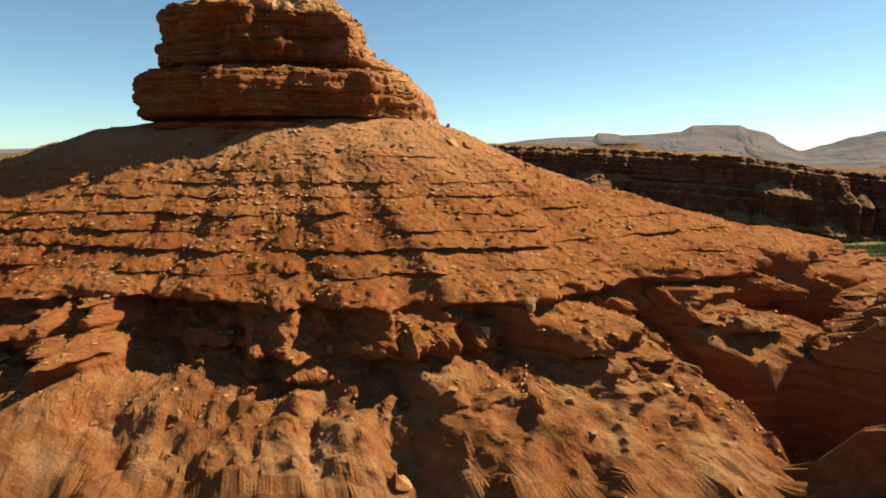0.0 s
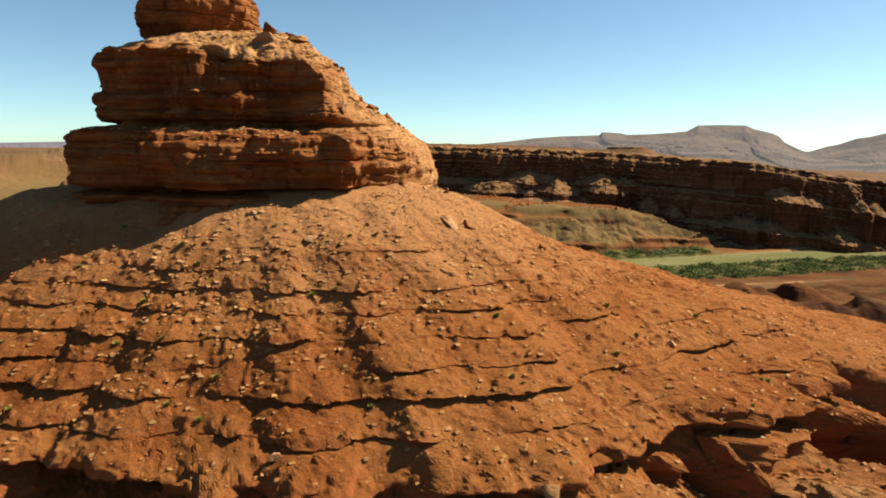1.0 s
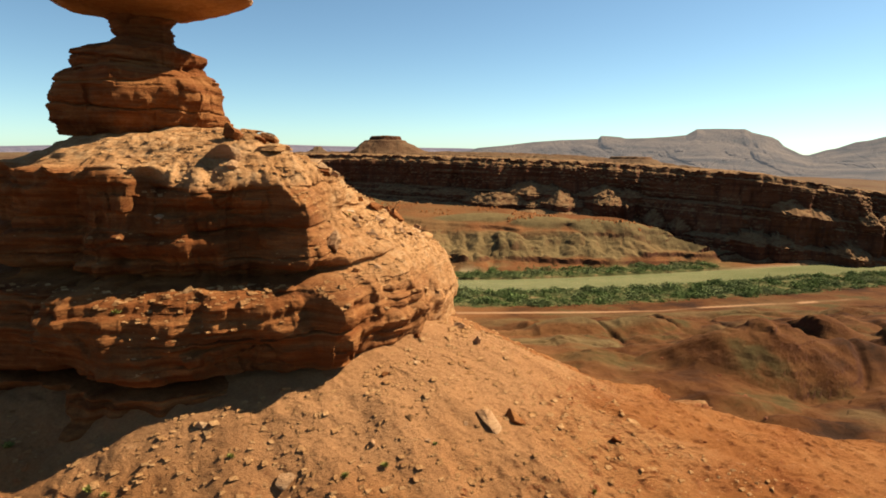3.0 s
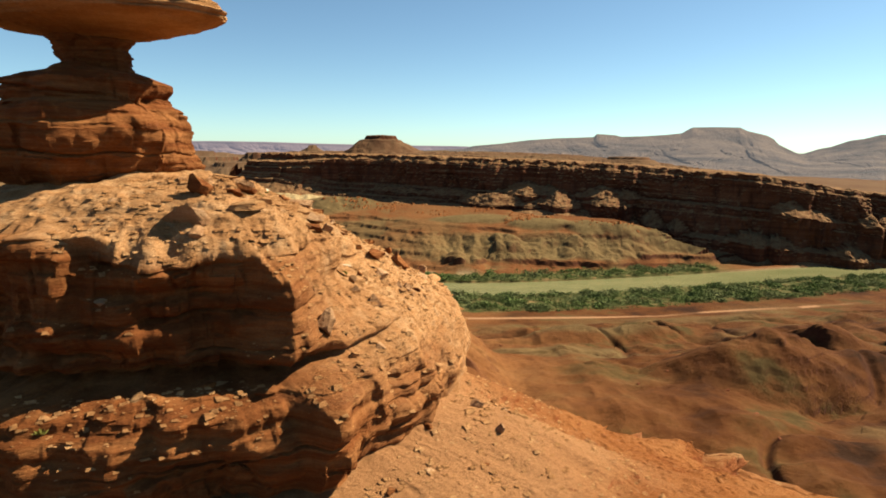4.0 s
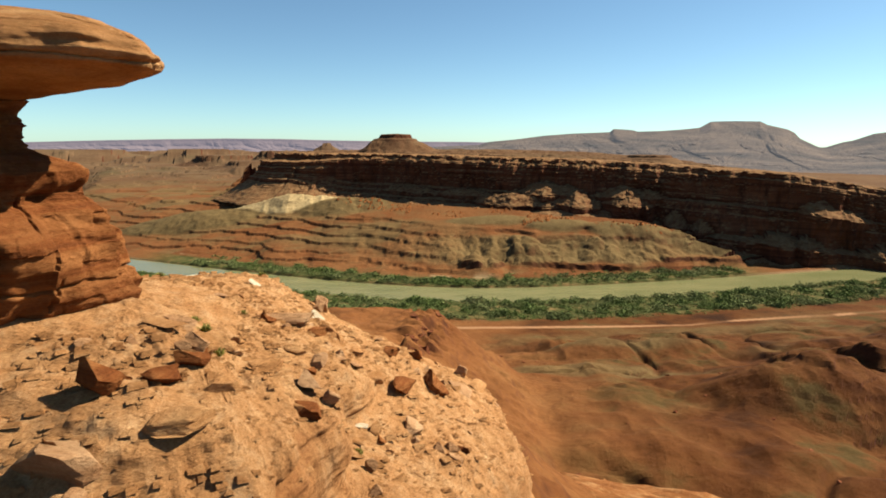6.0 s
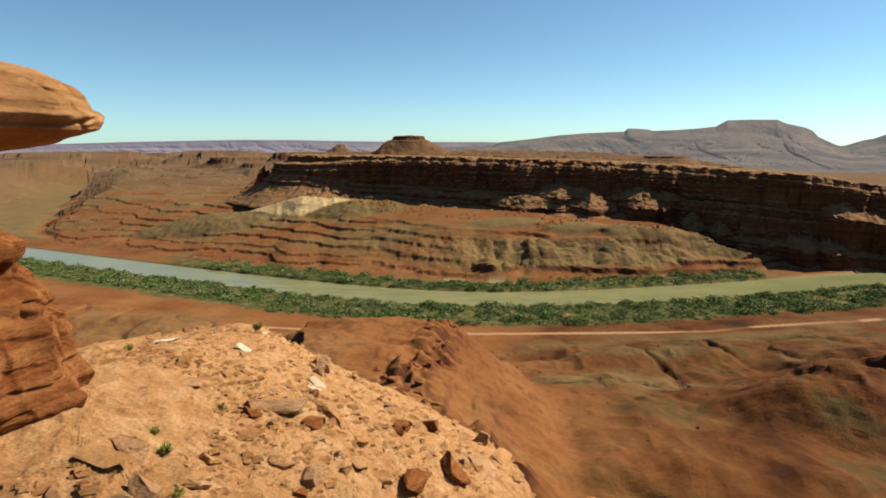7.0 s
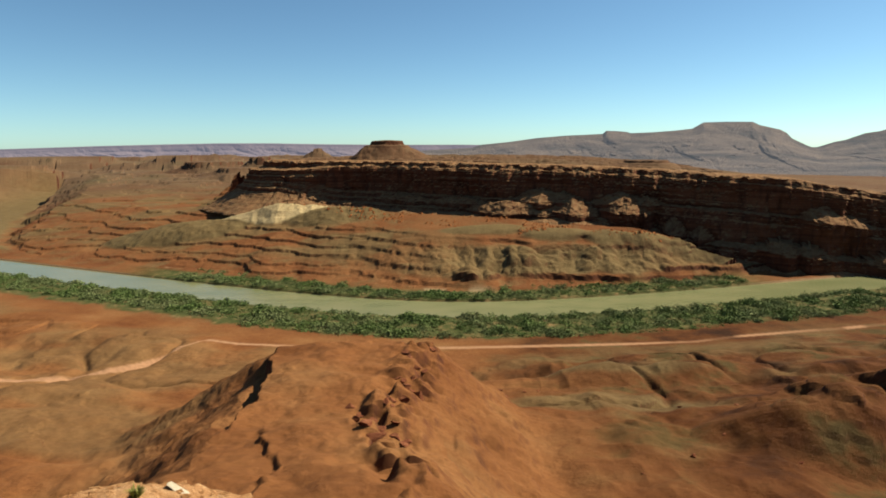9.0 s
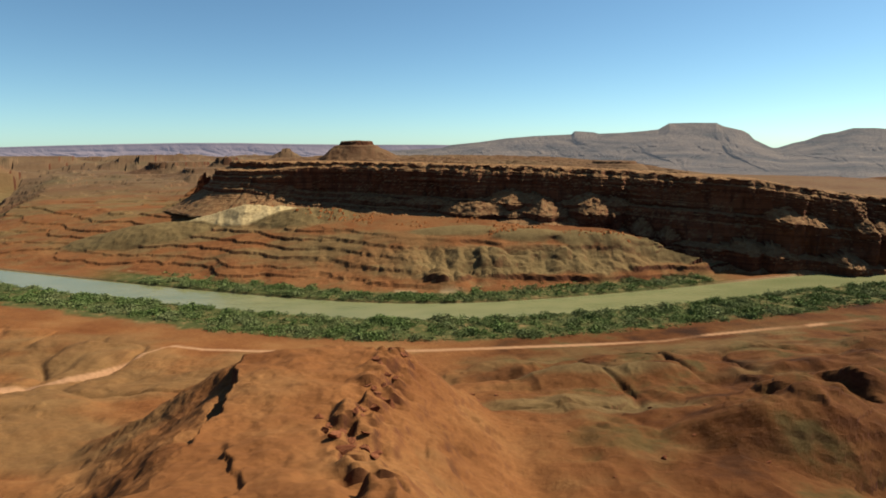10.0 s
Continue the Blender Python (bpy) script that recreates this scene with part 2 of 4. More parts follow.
wb.inputs["Specular IOR Level"].default_value = 0.5
wnet.bump(wb, wnet.noise(0.8, 5, 0.6), 0.08, 0.5)

leaf_mat, lt, lb = nodes_of("tamarisk_leaves", 0.8)
lnet = Net(lt)
isl = lt.nodes.new("ShaderNodeNewGeometry").outputs["Random Per Island"]
lcol = lnet.ramp(isl, [(0.0, (0.052, 0.083, 0.024)), (0.5, (0.098, 0.138, 0.042)), (1.0, (0.160, 0.190, 0.078))])
lcol = lnet.mix(lnet.grey(lnet.noise(0.035, 3, 0.5), 0.4, 0.65), lcol, (0.144, 0.155, 0.072))
lcol = lnet.mix(0.8, lcol, lnet.ramp(lnet.noise(0.3, 3, 0.6), [(0.35, (0.45, 0.5, 0.4)), (0.6, (1.15, 1.12, 1.0))]), "MULTIPLY")
lnet.link(lcol, lb.inputs["Base Color"])

# ---------------------------------------------------------------- the lie of the land
WATER = 2.0


def river_y(x):
    r = np.sqrt((x - 10.0) ** 2 + 120.0 ** 2) - 120.0
    return 526.0 + np.where(x < 10, 0.47, 0.335) * r


def off_river(x, y):
    """Metres from the river's middle; positive on the far bank."""
    d = 2.0
    slope = (river_y(x + d) - river_y(x - d)) / (2 * d)
    return (y - river_y(x)) / np.sqrt(1 + slope ** 2)


def rim_y(x):
    return 815.0 - 0.42 * np.minimum(x, 90) - 0.15 * np.maximum(x - 90, 0) + np.where(x < 0, 0.0007 * x * x, 0)


# the mesa's rim, from the east round the west end: x, y; its height, and the wall below it
RIM = ((760, 648), (560, 656), (450, 670), (367, 673), (300, 697), (230, 734), (90, 777), (0, 812), (-100, 850), (-180, 872), (-228, 888), (-250, 912), (-258, 950), (-256, 1010), (-235, 1120), (-150, 1250))
WALL_MID = ((-40, 2.0), (-6, 0.6), (0, 0), (1.5, -4), (7, -5.5), (8.5, -8), (11, -36), (16, -38), (17.5, -42), (24, -44), (25.5, -48), (34, -50), (36, -53), (50, -56), (80, -74))
WALL_EAST = ((-40, 2.0), (-6, 0.6), (0, 0), (1.5, -5), (5, -6.5), (6, -12), (8, -33), (13, -35), (14, -43), (16.5, -44.5), (19, -64), (30, -68), (31.5, -78), (42, -84), (64, -100))
WALL_WEST = ((-40, 2.0), (-6, 0.6), (0, 0), (1.5, -7), (19, -10), (20, -16), (24, -17.5), (25, -23), (29, -25), (30, -30), (34, -31.5), (35, -36), (39, -38), (50, -44), (84, -62))


def rim_top(x):
    return np.interp(x, [-260, -100, 40, 127, 226, 300, 340, 394, 449, 510, 760], [105, 105, 103, 100.5, 97, 91.5, 88, 80, 73, 67, 60])


def wall_knot(i, x):
    """Offset from the rim and height below it of the wall's profile point i, eased from west to east."""
    w, e = step(-120, -215, x), step(130, 270, x)
    return tuple(WALL_MID[i][k] * (1 - w) * (1 - e) + WALL_WEST[i][k] * w + WALL_EAST[i][k] * e for k in (0, 1))


def rim_offset(x, y):
    """Metres outside the rim (negative on the mesa's top)."""
    best, inside = np.full(np.shape(x), 1e9), np.zeros(np.shape(x), bool)
    loop = RIM + ((760, 1250), RIM[0])
    for i, ((ax, ay), (bx, by)) in enumerate(zip(loop[:-1], loop[1:])):
        ux, uy = bx - ax, by - ay
        k = np.clip(((x - ax) * ux + (y - ay) * uy) / (ux * ux + uy * uy), 0, 1)
        if i < len(RIM) - 1:
            best = np.minimum(best, np.hypot(x - ax - k * ux, y - ay - k * uy))
        if uy:
            inside ^= ((ay > y) != (by > y)) & (x < ax + ux * (y - ay) / uy)
    return np.where(inside, -best, best)


BEDS_MESA = np.array([-40, 3, 8, 17, 24, 31, 38, 46, 57, 62, 73, 79, 102, 105, 109, 112, 118, 126, 136, 150.0])
BEDS_WEST = beds(40, 4.5, 9.5, -30.0, 8)


def mound(x, y, cx, cy, rx, ry, h, p=1.6):
    return h * np.clip(1 - ((np.abs(x - cx) / rx) ** p + (np.abs(y - cy) / ry) ** p), 0, 1) ** 1.2


def butte(x, y, cx, cy, top, flat, cliff, talus, seed):
    """A flat-topped butte: cliff metres of wall above a talus apron."""
    d = np.hypot(x - cx, y - cy) * (1 + (0.30 if flat > 40 else 0.10) * fbm((x - cx) / (1.3 * flat), (y - cy) / (1.3 * flat), octaves=4, seed=seed)) - flat
    z = np.interp(d, [-flat, 0, 2.5, 8, 10.5, 130], [top + 1.0, top, top - 0.6 * cliff, top - 0.7 * cliff, top - cliff, top - cliff - 120 * talus])
    return np.where(d < 75, z + 0.5 * vnoise(x / 6, y / 6, seed=seed), -99)


# talus cones and shelves against the cliffs: x, y, top, fall, squeeze along x
CONES = ((146, 706, 44, 0.55, 0.30), (215, 672, 36, 0.75, 0.5), (300, 668, 24, 0.7, 0.5), (334, 660, 22, 0.8, 0.5), (60, 742, 47, 0.5, 0.35), (-20, 772, 50, 0.5, 0.4))
# smooth shale hills: x, y, half lengths along x and y, height, roundness
SHALE_HILLS = ((-135, 782, 68, 40, 10, 1.3), (-322, 790, 95, 40, 9, 2.0), (268, 664, 30, 28, 9, 2.0), (303, 652, 24, 24, 8, 2.0), (30, 690, 50, 18, 4, 2.0), (100, 672, 36, 18, 4, 2.0), (150, 664, 26, 17, 4, 2.0), (190, 662, 30, 17, 4, 2.0), (232, 660, 22, 18, 5, 2.0))
CREAM_HILL = (-205, 804, 82, 34, 17, 1.0)
# low hills of the near valley that break off steeply to the west: x, y, half lengths, height
SCARPS = ((150, 312, 22, 12, 8), (134, 300, 18, 10, 6), (164, 296, 20, 14, 8), (124, 268, 24, 9, 5), (146, 334, 14, 8, 5), (100, 346, 40, 8, 3.5), (122, 378, 12, 10, 4), (224, 362, 40, 16, 4), (190, 330, 22, 12, 6), (46, 372, 12, 8, 2), (60, 268, 16, 6, 3), (96, 320, 9, 16, 3), (178, 268, 26, 16, 9), (205, 300, 26, 14, 8), (-232, 395, 26, 12, 4), (-262, 470, 40, 10, 4), (-200, 440, 30, 8, 3))
WEST_EDGE = ((690, 720, 850, 1000, 1200, 1450, 2000), (-330, -430, -575, -665, -760, -850, -1050))


def far_bank(x, y, sd):
    """Cliffs, talus and shale badlands from the far bank up to the mesa's rim."""
    ry = smax(rim_y(x), river_y(x) + 62, 40.0)
    foot = river_y(x) + 62 - 16 * step(180, 300, x) + 6 * fbm(x / 30, y / 90, octaves=3, seed=14)
    span = ry - foot
    high = 1 - 0.85 * step(0.36, 0.5, (ry - y) / span) * step(-60, 20, x)
    warp = 15 * fbm(x / 70, y / 70, octaves=2, seed=2) + high * (7 * np.abs(fbm(x / 24, y / 24, octaves=3, seed=5)) + 1.5 * fbm(x / 6, y / 6, octaves=2, seed=6))
    warp = (warp - 4) * np.clip(span / 150, 0.2, 1)
    s = (ry - y + warp * step(-20, 40, ry - y + 30)) / span
    west_end = (-312 - x + 0.12 * (y - 950) + 14 * fbm(x / 60, y / 60, octaves=4, seed=7)) / 110.0
    s = np.maximum(s, np.where(y > 800, np.minimum(west_end, 0.5), s))
    top = np.clip(103 - 0.01 * x - 0.0001 * np.maximum(x, 0) ** 2 + np.maximum(-x, 0) * 0.04, 72, 111)
    east = np.interp(s, [-2.0, -0.3, 0, 0.04, 0.08, 0.20, 0.25, 0.33, 0.38, 0.49, 0.61, 0.73, 0.86, 0.90, 0.95, 1.0], [108, 104, 101, 86, 76, 67, 58, 53, 47, 43, 38, 28, 16, 14, 6.5, 4.0])
    west = np.interp(s, [-2.0, -0.3, 0, 0.03, 0.07, 0.14, 0.17, 0.24, 0.30, 1.0], [112, 106, 101, 93, 80, 72, 64, 59, 53, 5.0])
    w = step(-130, 50, x)
    wall = np.interp(s, [-2.0, -0.3, 0, 0.04, 0.20, 0.26, 0.44, 0.52, 0.66, 0.78, 0.92, 1.0], [106, 104, 101, 78, 70, 50, 43, 30, 26, 15, 12, 4.0])
    v = step(150, 300, x)
    z = (east * w + west * (1 - w)) * (1 - v) + wall * v
    w = w * (1 - 0.6 * v)
    z = np.where(z > 50, 50 + (z - 50) * (top - 50) / 51.0, z)
    # rounded shale hills
    shale = w * step(10, 15, z) * step(33, 27, z)
    z = z + shale * (9.5 * np.abs(vnoise(x / 24, y / 34, seed=15)) + 3.0 * np.abs(fbm(x / 13, y / 15, octaves=3, seed=16)) - 3.6)
    cone = np.full_like(z, -99.0)
    wob = 1 + 0.12 * fbm(x / 9, y / 9, octaves=3, seed=17)
    for cx, cy, top_z, fall, squeeze in CONES:
        d = np.hypot((x - cx) * squeeze, y - cy) * wob
        cone = np.maximum(cone, np.where(d < 55, top_z - (fall + 0.2) * d, -99))
    cone = terrace(cone, beds(60, 1.8, 5.0, -100, 33), 0.5, 0.72, 0.08) - 0.5 * np.abs(vnoise(x / 3, y / 8, seed=18))
    return z, shale, s, cone


def lowland(x, y):
    sd = off_river(x, y)
    far, shale, s, cone = far_bank(x, y, sd)
    # the benches end in a rounded nose to the west; a pale slope rises beyond the side canyon
    inside = x - np.interp(y, *WEST_EDGE) + 14 * fbm(x / 60, y / 60, octaves=3, seed=27)
    nose = np.where(inside > 0, 5 + 0.42 * inside, np.where(inside > -150, 4.0, 4 + 9 * step(-150, -156, inside) + 0.10 * np.maximum(0, -150 - inside)))
    far = np.where(x < -250, np.minimum(far, np.maximum(nose, 4.0)), far)
    far = np.where(sd < 46, 3.6, far * step(44, 60, sd) + 3.6 * (1 - step(44, 60, sd)))
    # near bank: long red slopes, low hills and gullies
    n1 = fbm(x / 75, y / 75, octaves=5, seed=21)
    near = 3.8 + 30 * step(75, 300, -sd) + np.clip(-sd - 250, 0, 400) * 0.03
    near = near + step(95, 160, -sd) * (5.0 * n1 + 0.6 * fbm(x / 16, y / 16, octaves=4, seed=25) - 2.2 * np.exp(-(vnoise(x / 36, y / 50, seed=24) / 0.09) ** 2))
    near = near + 2.2 * (ridged(x / 48, y / 48, octaves=3, seed=28) - 0.5) * step(0, 60, x) * step(110, 170, -sd) * step(430, 330, -sd)
    near = near - 9 * step(-60, -220, x) * step(100, 200, -sd)
    near = near + (mound(x, y, 125, 262, 52, 30, 14) + mound(x, y, 160, 300, 60, 22, 10)) * (1 + 0.25 * fbm(x / 20, y / 20, octaves=4, seed=26)) + mound(x, y, 60, 345, 70, 18, 4)
    wig = 2.5 * fbm(x / 7, y / 7, octaves=3, seed=29)
    for cx, cy, rx_, ry_, h in SCARPS:
        near = near + mound(x, y, cx, cy, rx_, ry_, h, 2.0) * 0.6 * step(-3.5, 3.5, x - cx + 0.25 * rx_ + 0.35 * (y - cy) + wig)
    z = np.where(sd > 0, far, near)
    cut = step(27, 20, np.abs(sd))
    return z * (1 - cut) + (WATER - 2.5) * cut, sd, shale, cone


def ridge(x, y):
    """The spur that runs from the hill towards the river."""
    mid = np.interp(y, [90, 130, 150, 200, 270, 300], [-17, -20, -25, -39, -39, -36])
    crest = np.interp(y, [80, 96, 112, 130, 155, 185, 215, 245, 270, 284, 300, 340], [86, 94, 93, 86, 78, 70, 65, 63, 61, 57, 46, -30])
    half = np.interp(y, [100, 130, 150, 200, 270, 300], [11, 15, 18, 18, 25, 18])
    rough = 3.5 * fbm(x / 20, y / 26, octaves=5, seed=31)
    d = np.abs(x - mid) + rough
    east_rocks = (2.2 * np.tanh(2 * vnoise(x / 6, y / 6, seed=33)) + 1.3 * vnoise(x / 2.5, y / 2.5, seed=35)) * step(half - 9, half - 3, x - mid) * step(half + 12, half + 4, x - mid)
    z = crest - 0.05 * d - np.maximum(0, d - half) * np.where(x > mid, 0.62, 0.50) + 1.2 * fbm(x / 14, y / 14, octaves=4, seed=34) + east_rocks
    edge = mid - half + 3 + 2.5 * fbm(x / 9, y / 9, octaves=3, seed=36)
    drop_west = 5.0 * step(0.9, -0.9, x - edge) * step(190, 206, y) * step(282, 262, y) + 1.2 * step(0.8, -0.8, x - edge - 9) * step(135, 150, y) * step(200, 185, y)
    return np.where(y < 78, -60, z - drop_west)


HX, HY = -19.0, 80.0


def hill_profile(r):
    return np.interp(r, [0, 10, 16, 21, 24.4, 28, 32.5, 36.0, 36.7, 38.3, 38.9, 41.5, 50, 62, 80, 100, 130],
                     [99.5, 99, 97.3, 94.5, 91.9, 89.6, 86.3, 84.0, 81.7, 81.1, 79.2, 78.6, 74.8, 68, 57, 47, 34])


# the ledge's distance from the hill's middle, by direction in degrees
LIP = ((-180, -150, -130, -118, -106, -94, -72, -57.5, -37, -25, -12, -3, 3, 10, 20, 35, 90, 150, 180), (60, 47, 38, 34.5, 32.5, 32.5, 36.6, 40.5, 46, 52, 62, 67, 64, 55, 47, 41, 37, 48, 60))


def hill_radius(x, y):
    dx, dy = x - HX, y - HY
    turn = np.degrees(np.arctan2(dy, dx))
    r = np.hypot(dx, dy) * 36.0 / np.interp(turn, *LIP)
    return r + np.interp(turn, [-34, -10, 12, 35], [0, 1, 1, 0]) * np.interp(r, [5, 16, 25, 29, 36], [0, 6.3, 4.3, 2.5, 0])


def west_valley(x, y):
    west = x - np.interp(y, *WEST_EDGE) + 10 * fbm(x / 60, y / 60, octaves=3, seed=27)
    return step(-6, -26, west) * step(-330, -85, west) * step(1950, 1600, y)


def land(x, y):
    z, sd, shale, cone = lowland(x, y)
    tilt = 0.045 * np.clip(x, -100, 500)
    bedded = terrace(z + tilt, BEDS_MESA, 0.40, 0.62, 0.20) - tilt
    curl = 2.2 * fbm(x / 60, y / 60, octaves=3, seed=44)
    benches = terrace(z + curl, BEDS_WEST, 0.55, 0.78, 0.05) - curl
    wst = step(-60, -150, x) * step(62, 55, z)
    bedded = bedded * (1 - wst) + benches * wst
    keep = np.clip(1 - 0.9 * shale, 0, 1) * step(50, 62, sd) * np.where((z < 76) & (x > -70), 0.35 + 0.65 * np.maximum(step(-0.25, 0.2, vnoise(x / 38, y / 20, seed=45)), np.maximum(step(200, 280, x), step(20, 16, z))), 1.0)
    for args in SHALE_HILLS + (CREAM_HILL,):
        keep = keep * step(2.0, 0.2, mound(x, y, *args))
    z = np.where(sd > 0, z + (bedded - z) * keep, z)
    z = np.where(sd > 55, np.maximum(z, cone), z)
    # the ground runs up under the mesa's wall and over its top
    out = rim_offset(x, y)
    cap = np.full_like(z, 999.0)
    top = rim_top(x)
    w, e = step(-120, -215, x), step(130, 270, x)
    for wall, share in ((WALL_MID, (1 - w) * (1 - e)), (WALL_WEST, w), (WALL_EAST, e)):
        line = np.interp(out + 13, [p[0] for p in wall], [p[1] for p in wall]) - 2.5
        cap = np.where(share > 0, np.where(cap > 900, 0, cap) + share * line, cap)
    foot = np.interp(out, [50, 94, 125, 160], [-52, -61, -66, -30])
    cap = np.where(out > 60, np.where((x < 180) & (x > -215), foot, 0), cap)
    on_top = top + np.interp(-out, [0, 40, 320], [-1.0, 1.6, 7.0]) + 0.7 * fbm(x / 22, y / 12, octaves=4, seed=49)
    z = np.where((sd > 55) & (out < 0) & (y < 1240), np.where(out < -28, on_top, np.minimum(on_top, top + cap)), np.where((sd > 55) & (out < 160), np.minimum(z, np.maximum(top + cap, 3.6)), z))
    for args in SHALE_HILLS + (CREAM_HILL,):
        z = np.where(sd > 62, z + mound(x, y, *args), z)
    z = z + np.where((sd > 60) & (z > 94), 1.3 * np.tanh(3 * vnoise(x / 11, y / 8, seed=47)) + 0.8 * fbm(x / 5, y / 5, octaves=3, seed=48), 0)
    # plains beyond, with low bedded mesas, to the horizon
    plain = 55 - 14 * step(0, 300, x) + (20 - 12 * step(0, 300, x)) * fbm(x / 300, y / 300, octaves=5, seed=41)
    plain = terrace(plain, beds(30, 5, 11, 10, 9), 0.4, 0.7, 0.05)
    far = step(1000, 1350, y + 0.25 * np.minimum(x + 300, 0)) * np.maximum(step(-60, 0, out), step(1150, 1240, y))
    z = np.where(sd > 0, z * (1 - far) + plain * far, z)
    dale = west_valley(x, y) * (sd > 60)
    z = z * (1 - dale) + (5.0 + 1.0 * fbm(x / 60, y / 60, octaves=3, seed=50)) * dale
    for args in ((-88, 950, 132, 23, 9, 0.75, 1), (238, 830, 106, 24, 5, 0.5, 2), (-477, 1640, 99, 24, 16, 0.6, 3), (-332, 1650, 119, 10, 10, 0.6, 4), (-640, 1750, 86, 70, 14, 0.25, 5), (-480, 1480, 78, 45, 9, 0.25, 6), (-1300, 1750, 76, 110, 8, 0.2, 7), (-1450, 2300, 92, 190, 14, 0.2, 8), (-860, 2100, 98, 80, 16, 0.3, 9)):
        z = np.where(sd > 0, np.maximum(z, butte(x, y, *args)), z)
    near = terrace(z, beds(40, 2.0, 5.0, -20, 12), 0.55, 0.8, 0.05)
    z = np.where((sd < -95), z + 0.35 * (near - z) * step(0.15, 0.45, vnoise(x / 40, y / 40, seed=46)), z)
    rz = ridge(x, y)
    z = smax(z, np.where(sd < -60, rz, -60), 3.0)
    return z, sd, shale


# ---------------------------------------------------------------- the ground, one sheet to the horizon
def ground_sheet():
    ax, ay = -3.0, 40.0
    angles = np.concatenate([np.linspace(-180, -46, 36, endpoint=False), np.linspace(-46, 46, 820, endpoint=False), np.linspace(46, 180, 36, endpoint=False)])
    radii = np.concatenate([np.linspace(0.5, 60, 25, endpoint=False), np.linspace(60, 200, 110, endpoint=False), np.linspace(200, 420, 120, endpoint=False), np.linspace(420, 560, 45, endpoint=False),
                            np.linspace(560, 930, 190, endpoint=False), np.linspace(930, 1200, 70, endpoint=False), np.linspace(1200, 1800, 50, endpoint=False), np.linspace(1800, 4900, 45)])
    a, r = np.meshgrid(np.radians(angles), radii)
    x, y = ax + r * np.sin(a), ay + r * np.cos(a)
    z, sd, shale = land(x, y)
    hr = hill_radius(x, y)
    hill = hill_profile(hr) - 2.5 - 12 * step(26, 34, hr)
    z = np.where(hr < 90, np.maximum(np.where(y < 78, np.minimum(z, np.maximum(hill, 30)), z), hill), z)
    olive = step(np.where(x < -60, -0.3, 0.05), np.where(x < -60, 0.35, 0.45), fbm(x / 90, y / 45, octaves=4, seed=51)) * np.where(sd > 0, np.where(x < -60, 0.72, 0.38), 0.6) * step(75, 120, np.abs(sd))
    olive = np.maximum(olive * (z < 56), 0.9 * shale)
    for args in SHALE_HILLS:
        olive = np.maximum(olive, 0.95 * step(0.0, 1.2, mound(x, y, *args)) * (sd > 60))
    for cx, cy, ax_, ay_ in ((75, 350, 50, 14), (60, 300, 55, 16)):
        olive = np.maximum(olive, 0.9 * step(1.0, 0.6, np.hypot((x - cx) / ax_, (y - cy) / ay_)))
    dale = west_valley(x, y) * (sd > 60)
    olive = np.maximum(olive, 0.95 * dale)
    cream = step(0.5, 2.5, mound(x, y, *CREAM_HILL))
    green = step(78, 70, -sd + 6 * vnoise(x / 9, y / 9, seed=52)) * step(22, 26, -sd) + step(56, 48, sd) * step(22, 25, sd) * step(330, 250, np.abs(x + 20))
    plain = np.maximum(step(1000, 1400, y), 0.8 * ((rim_offset(x, y) < 0) & (sd > 60))) * (1 - dale)
    brown = step(-10, 70, x + 20 * vnoise(x / 30, y / 30, seed=54)) * step(-60, -80, sd) * step(70, 90, hr)
    olive = olive * np.where(sd < 0, 0.75, 1.0)
    ry = np.interp(x, [-300, -235, -196, -176, -161, -154, -135, -13, 60, 146, 179, 207, 278, 400], [335, 345, 365, 388, 415, 437, 432, 430, 434, 437, 449, 455, 471, 500])
    road = step(np.where(x < -150, 5.0, 3.6), np.where(x < -150, 2.6, 1.8), np.abs(y - ry)) * step(330, 280, np.abs(x)) * (1 - 0.75 * step(100, 125, x) * step(-0.25, 0.15, vnoise(x / 16, 0.5, seed=55)))
    sand = step(60, 54, sd) * step(40, 46, sd) * step(0.0, 0.3, vnoise(x / 18, y / 18, seed=53)) * (step(-330, -300, x) * step(-220, -250, x) + step(-70, -50, x) * step(40, 20, x)) + step(27, 25, sd) * step(22, 24, sd) * 0.6
    me = grid_mesh("ground", np.stack([x, y, z], -1), True, {"olive": olive, "cream": cream, "plain": plain, "road": road, "sand": sand, "green": green, "brown": brown, "warm": step(-70, -90, sd)})
    me.materials.append(ground_mat)
    return tagged(new("ground", me), "red desert ground with bedded cliffs, benches and dirt road", "ground", kind="structure")


ground_sheet()

# ---------------------------------------------------------------- the river
rx = np.linspace(-1500, 1200, 260)
across = np.linspace(-34, 34, 6)
gx, ga = np.meshgrid(rx, across)
rme = grid_mesh("river", np.stack([gx, river_y(gx) + ga * 1.1, np.full_like(gx, WATER)], -1))
rme.materials.append(water_mat)
tagged(new("water", rme), "slow silty olive-green river between scrubby banks", "river", kind="structure")


# ---------------------------------------------------------------- the mesa's wall
# talus cones on the wall's ledges: x, half width, height, profile point of the ledge they stand on
TALUS = ((104, 38, 15, 7), (126, 26, 12, 7), (186, 34, 14, 7), (212, 20, 10, 7), (362, 24, 15, 7), (384, 26, 9, 7), (436, 17, 13, 7), (454, 18, 14, 7), (74, 60, 13, 11), (138, 36, 17, 10), (192, 34, 18, 9), (240, 20, 18, 10), (264, 14, 14, 10), (20, 46, 8, 9), (-50, 50, 7, 9), (326, 26, 12, 11), (350, 18, 13, 11), (408, 26, 12, 11))


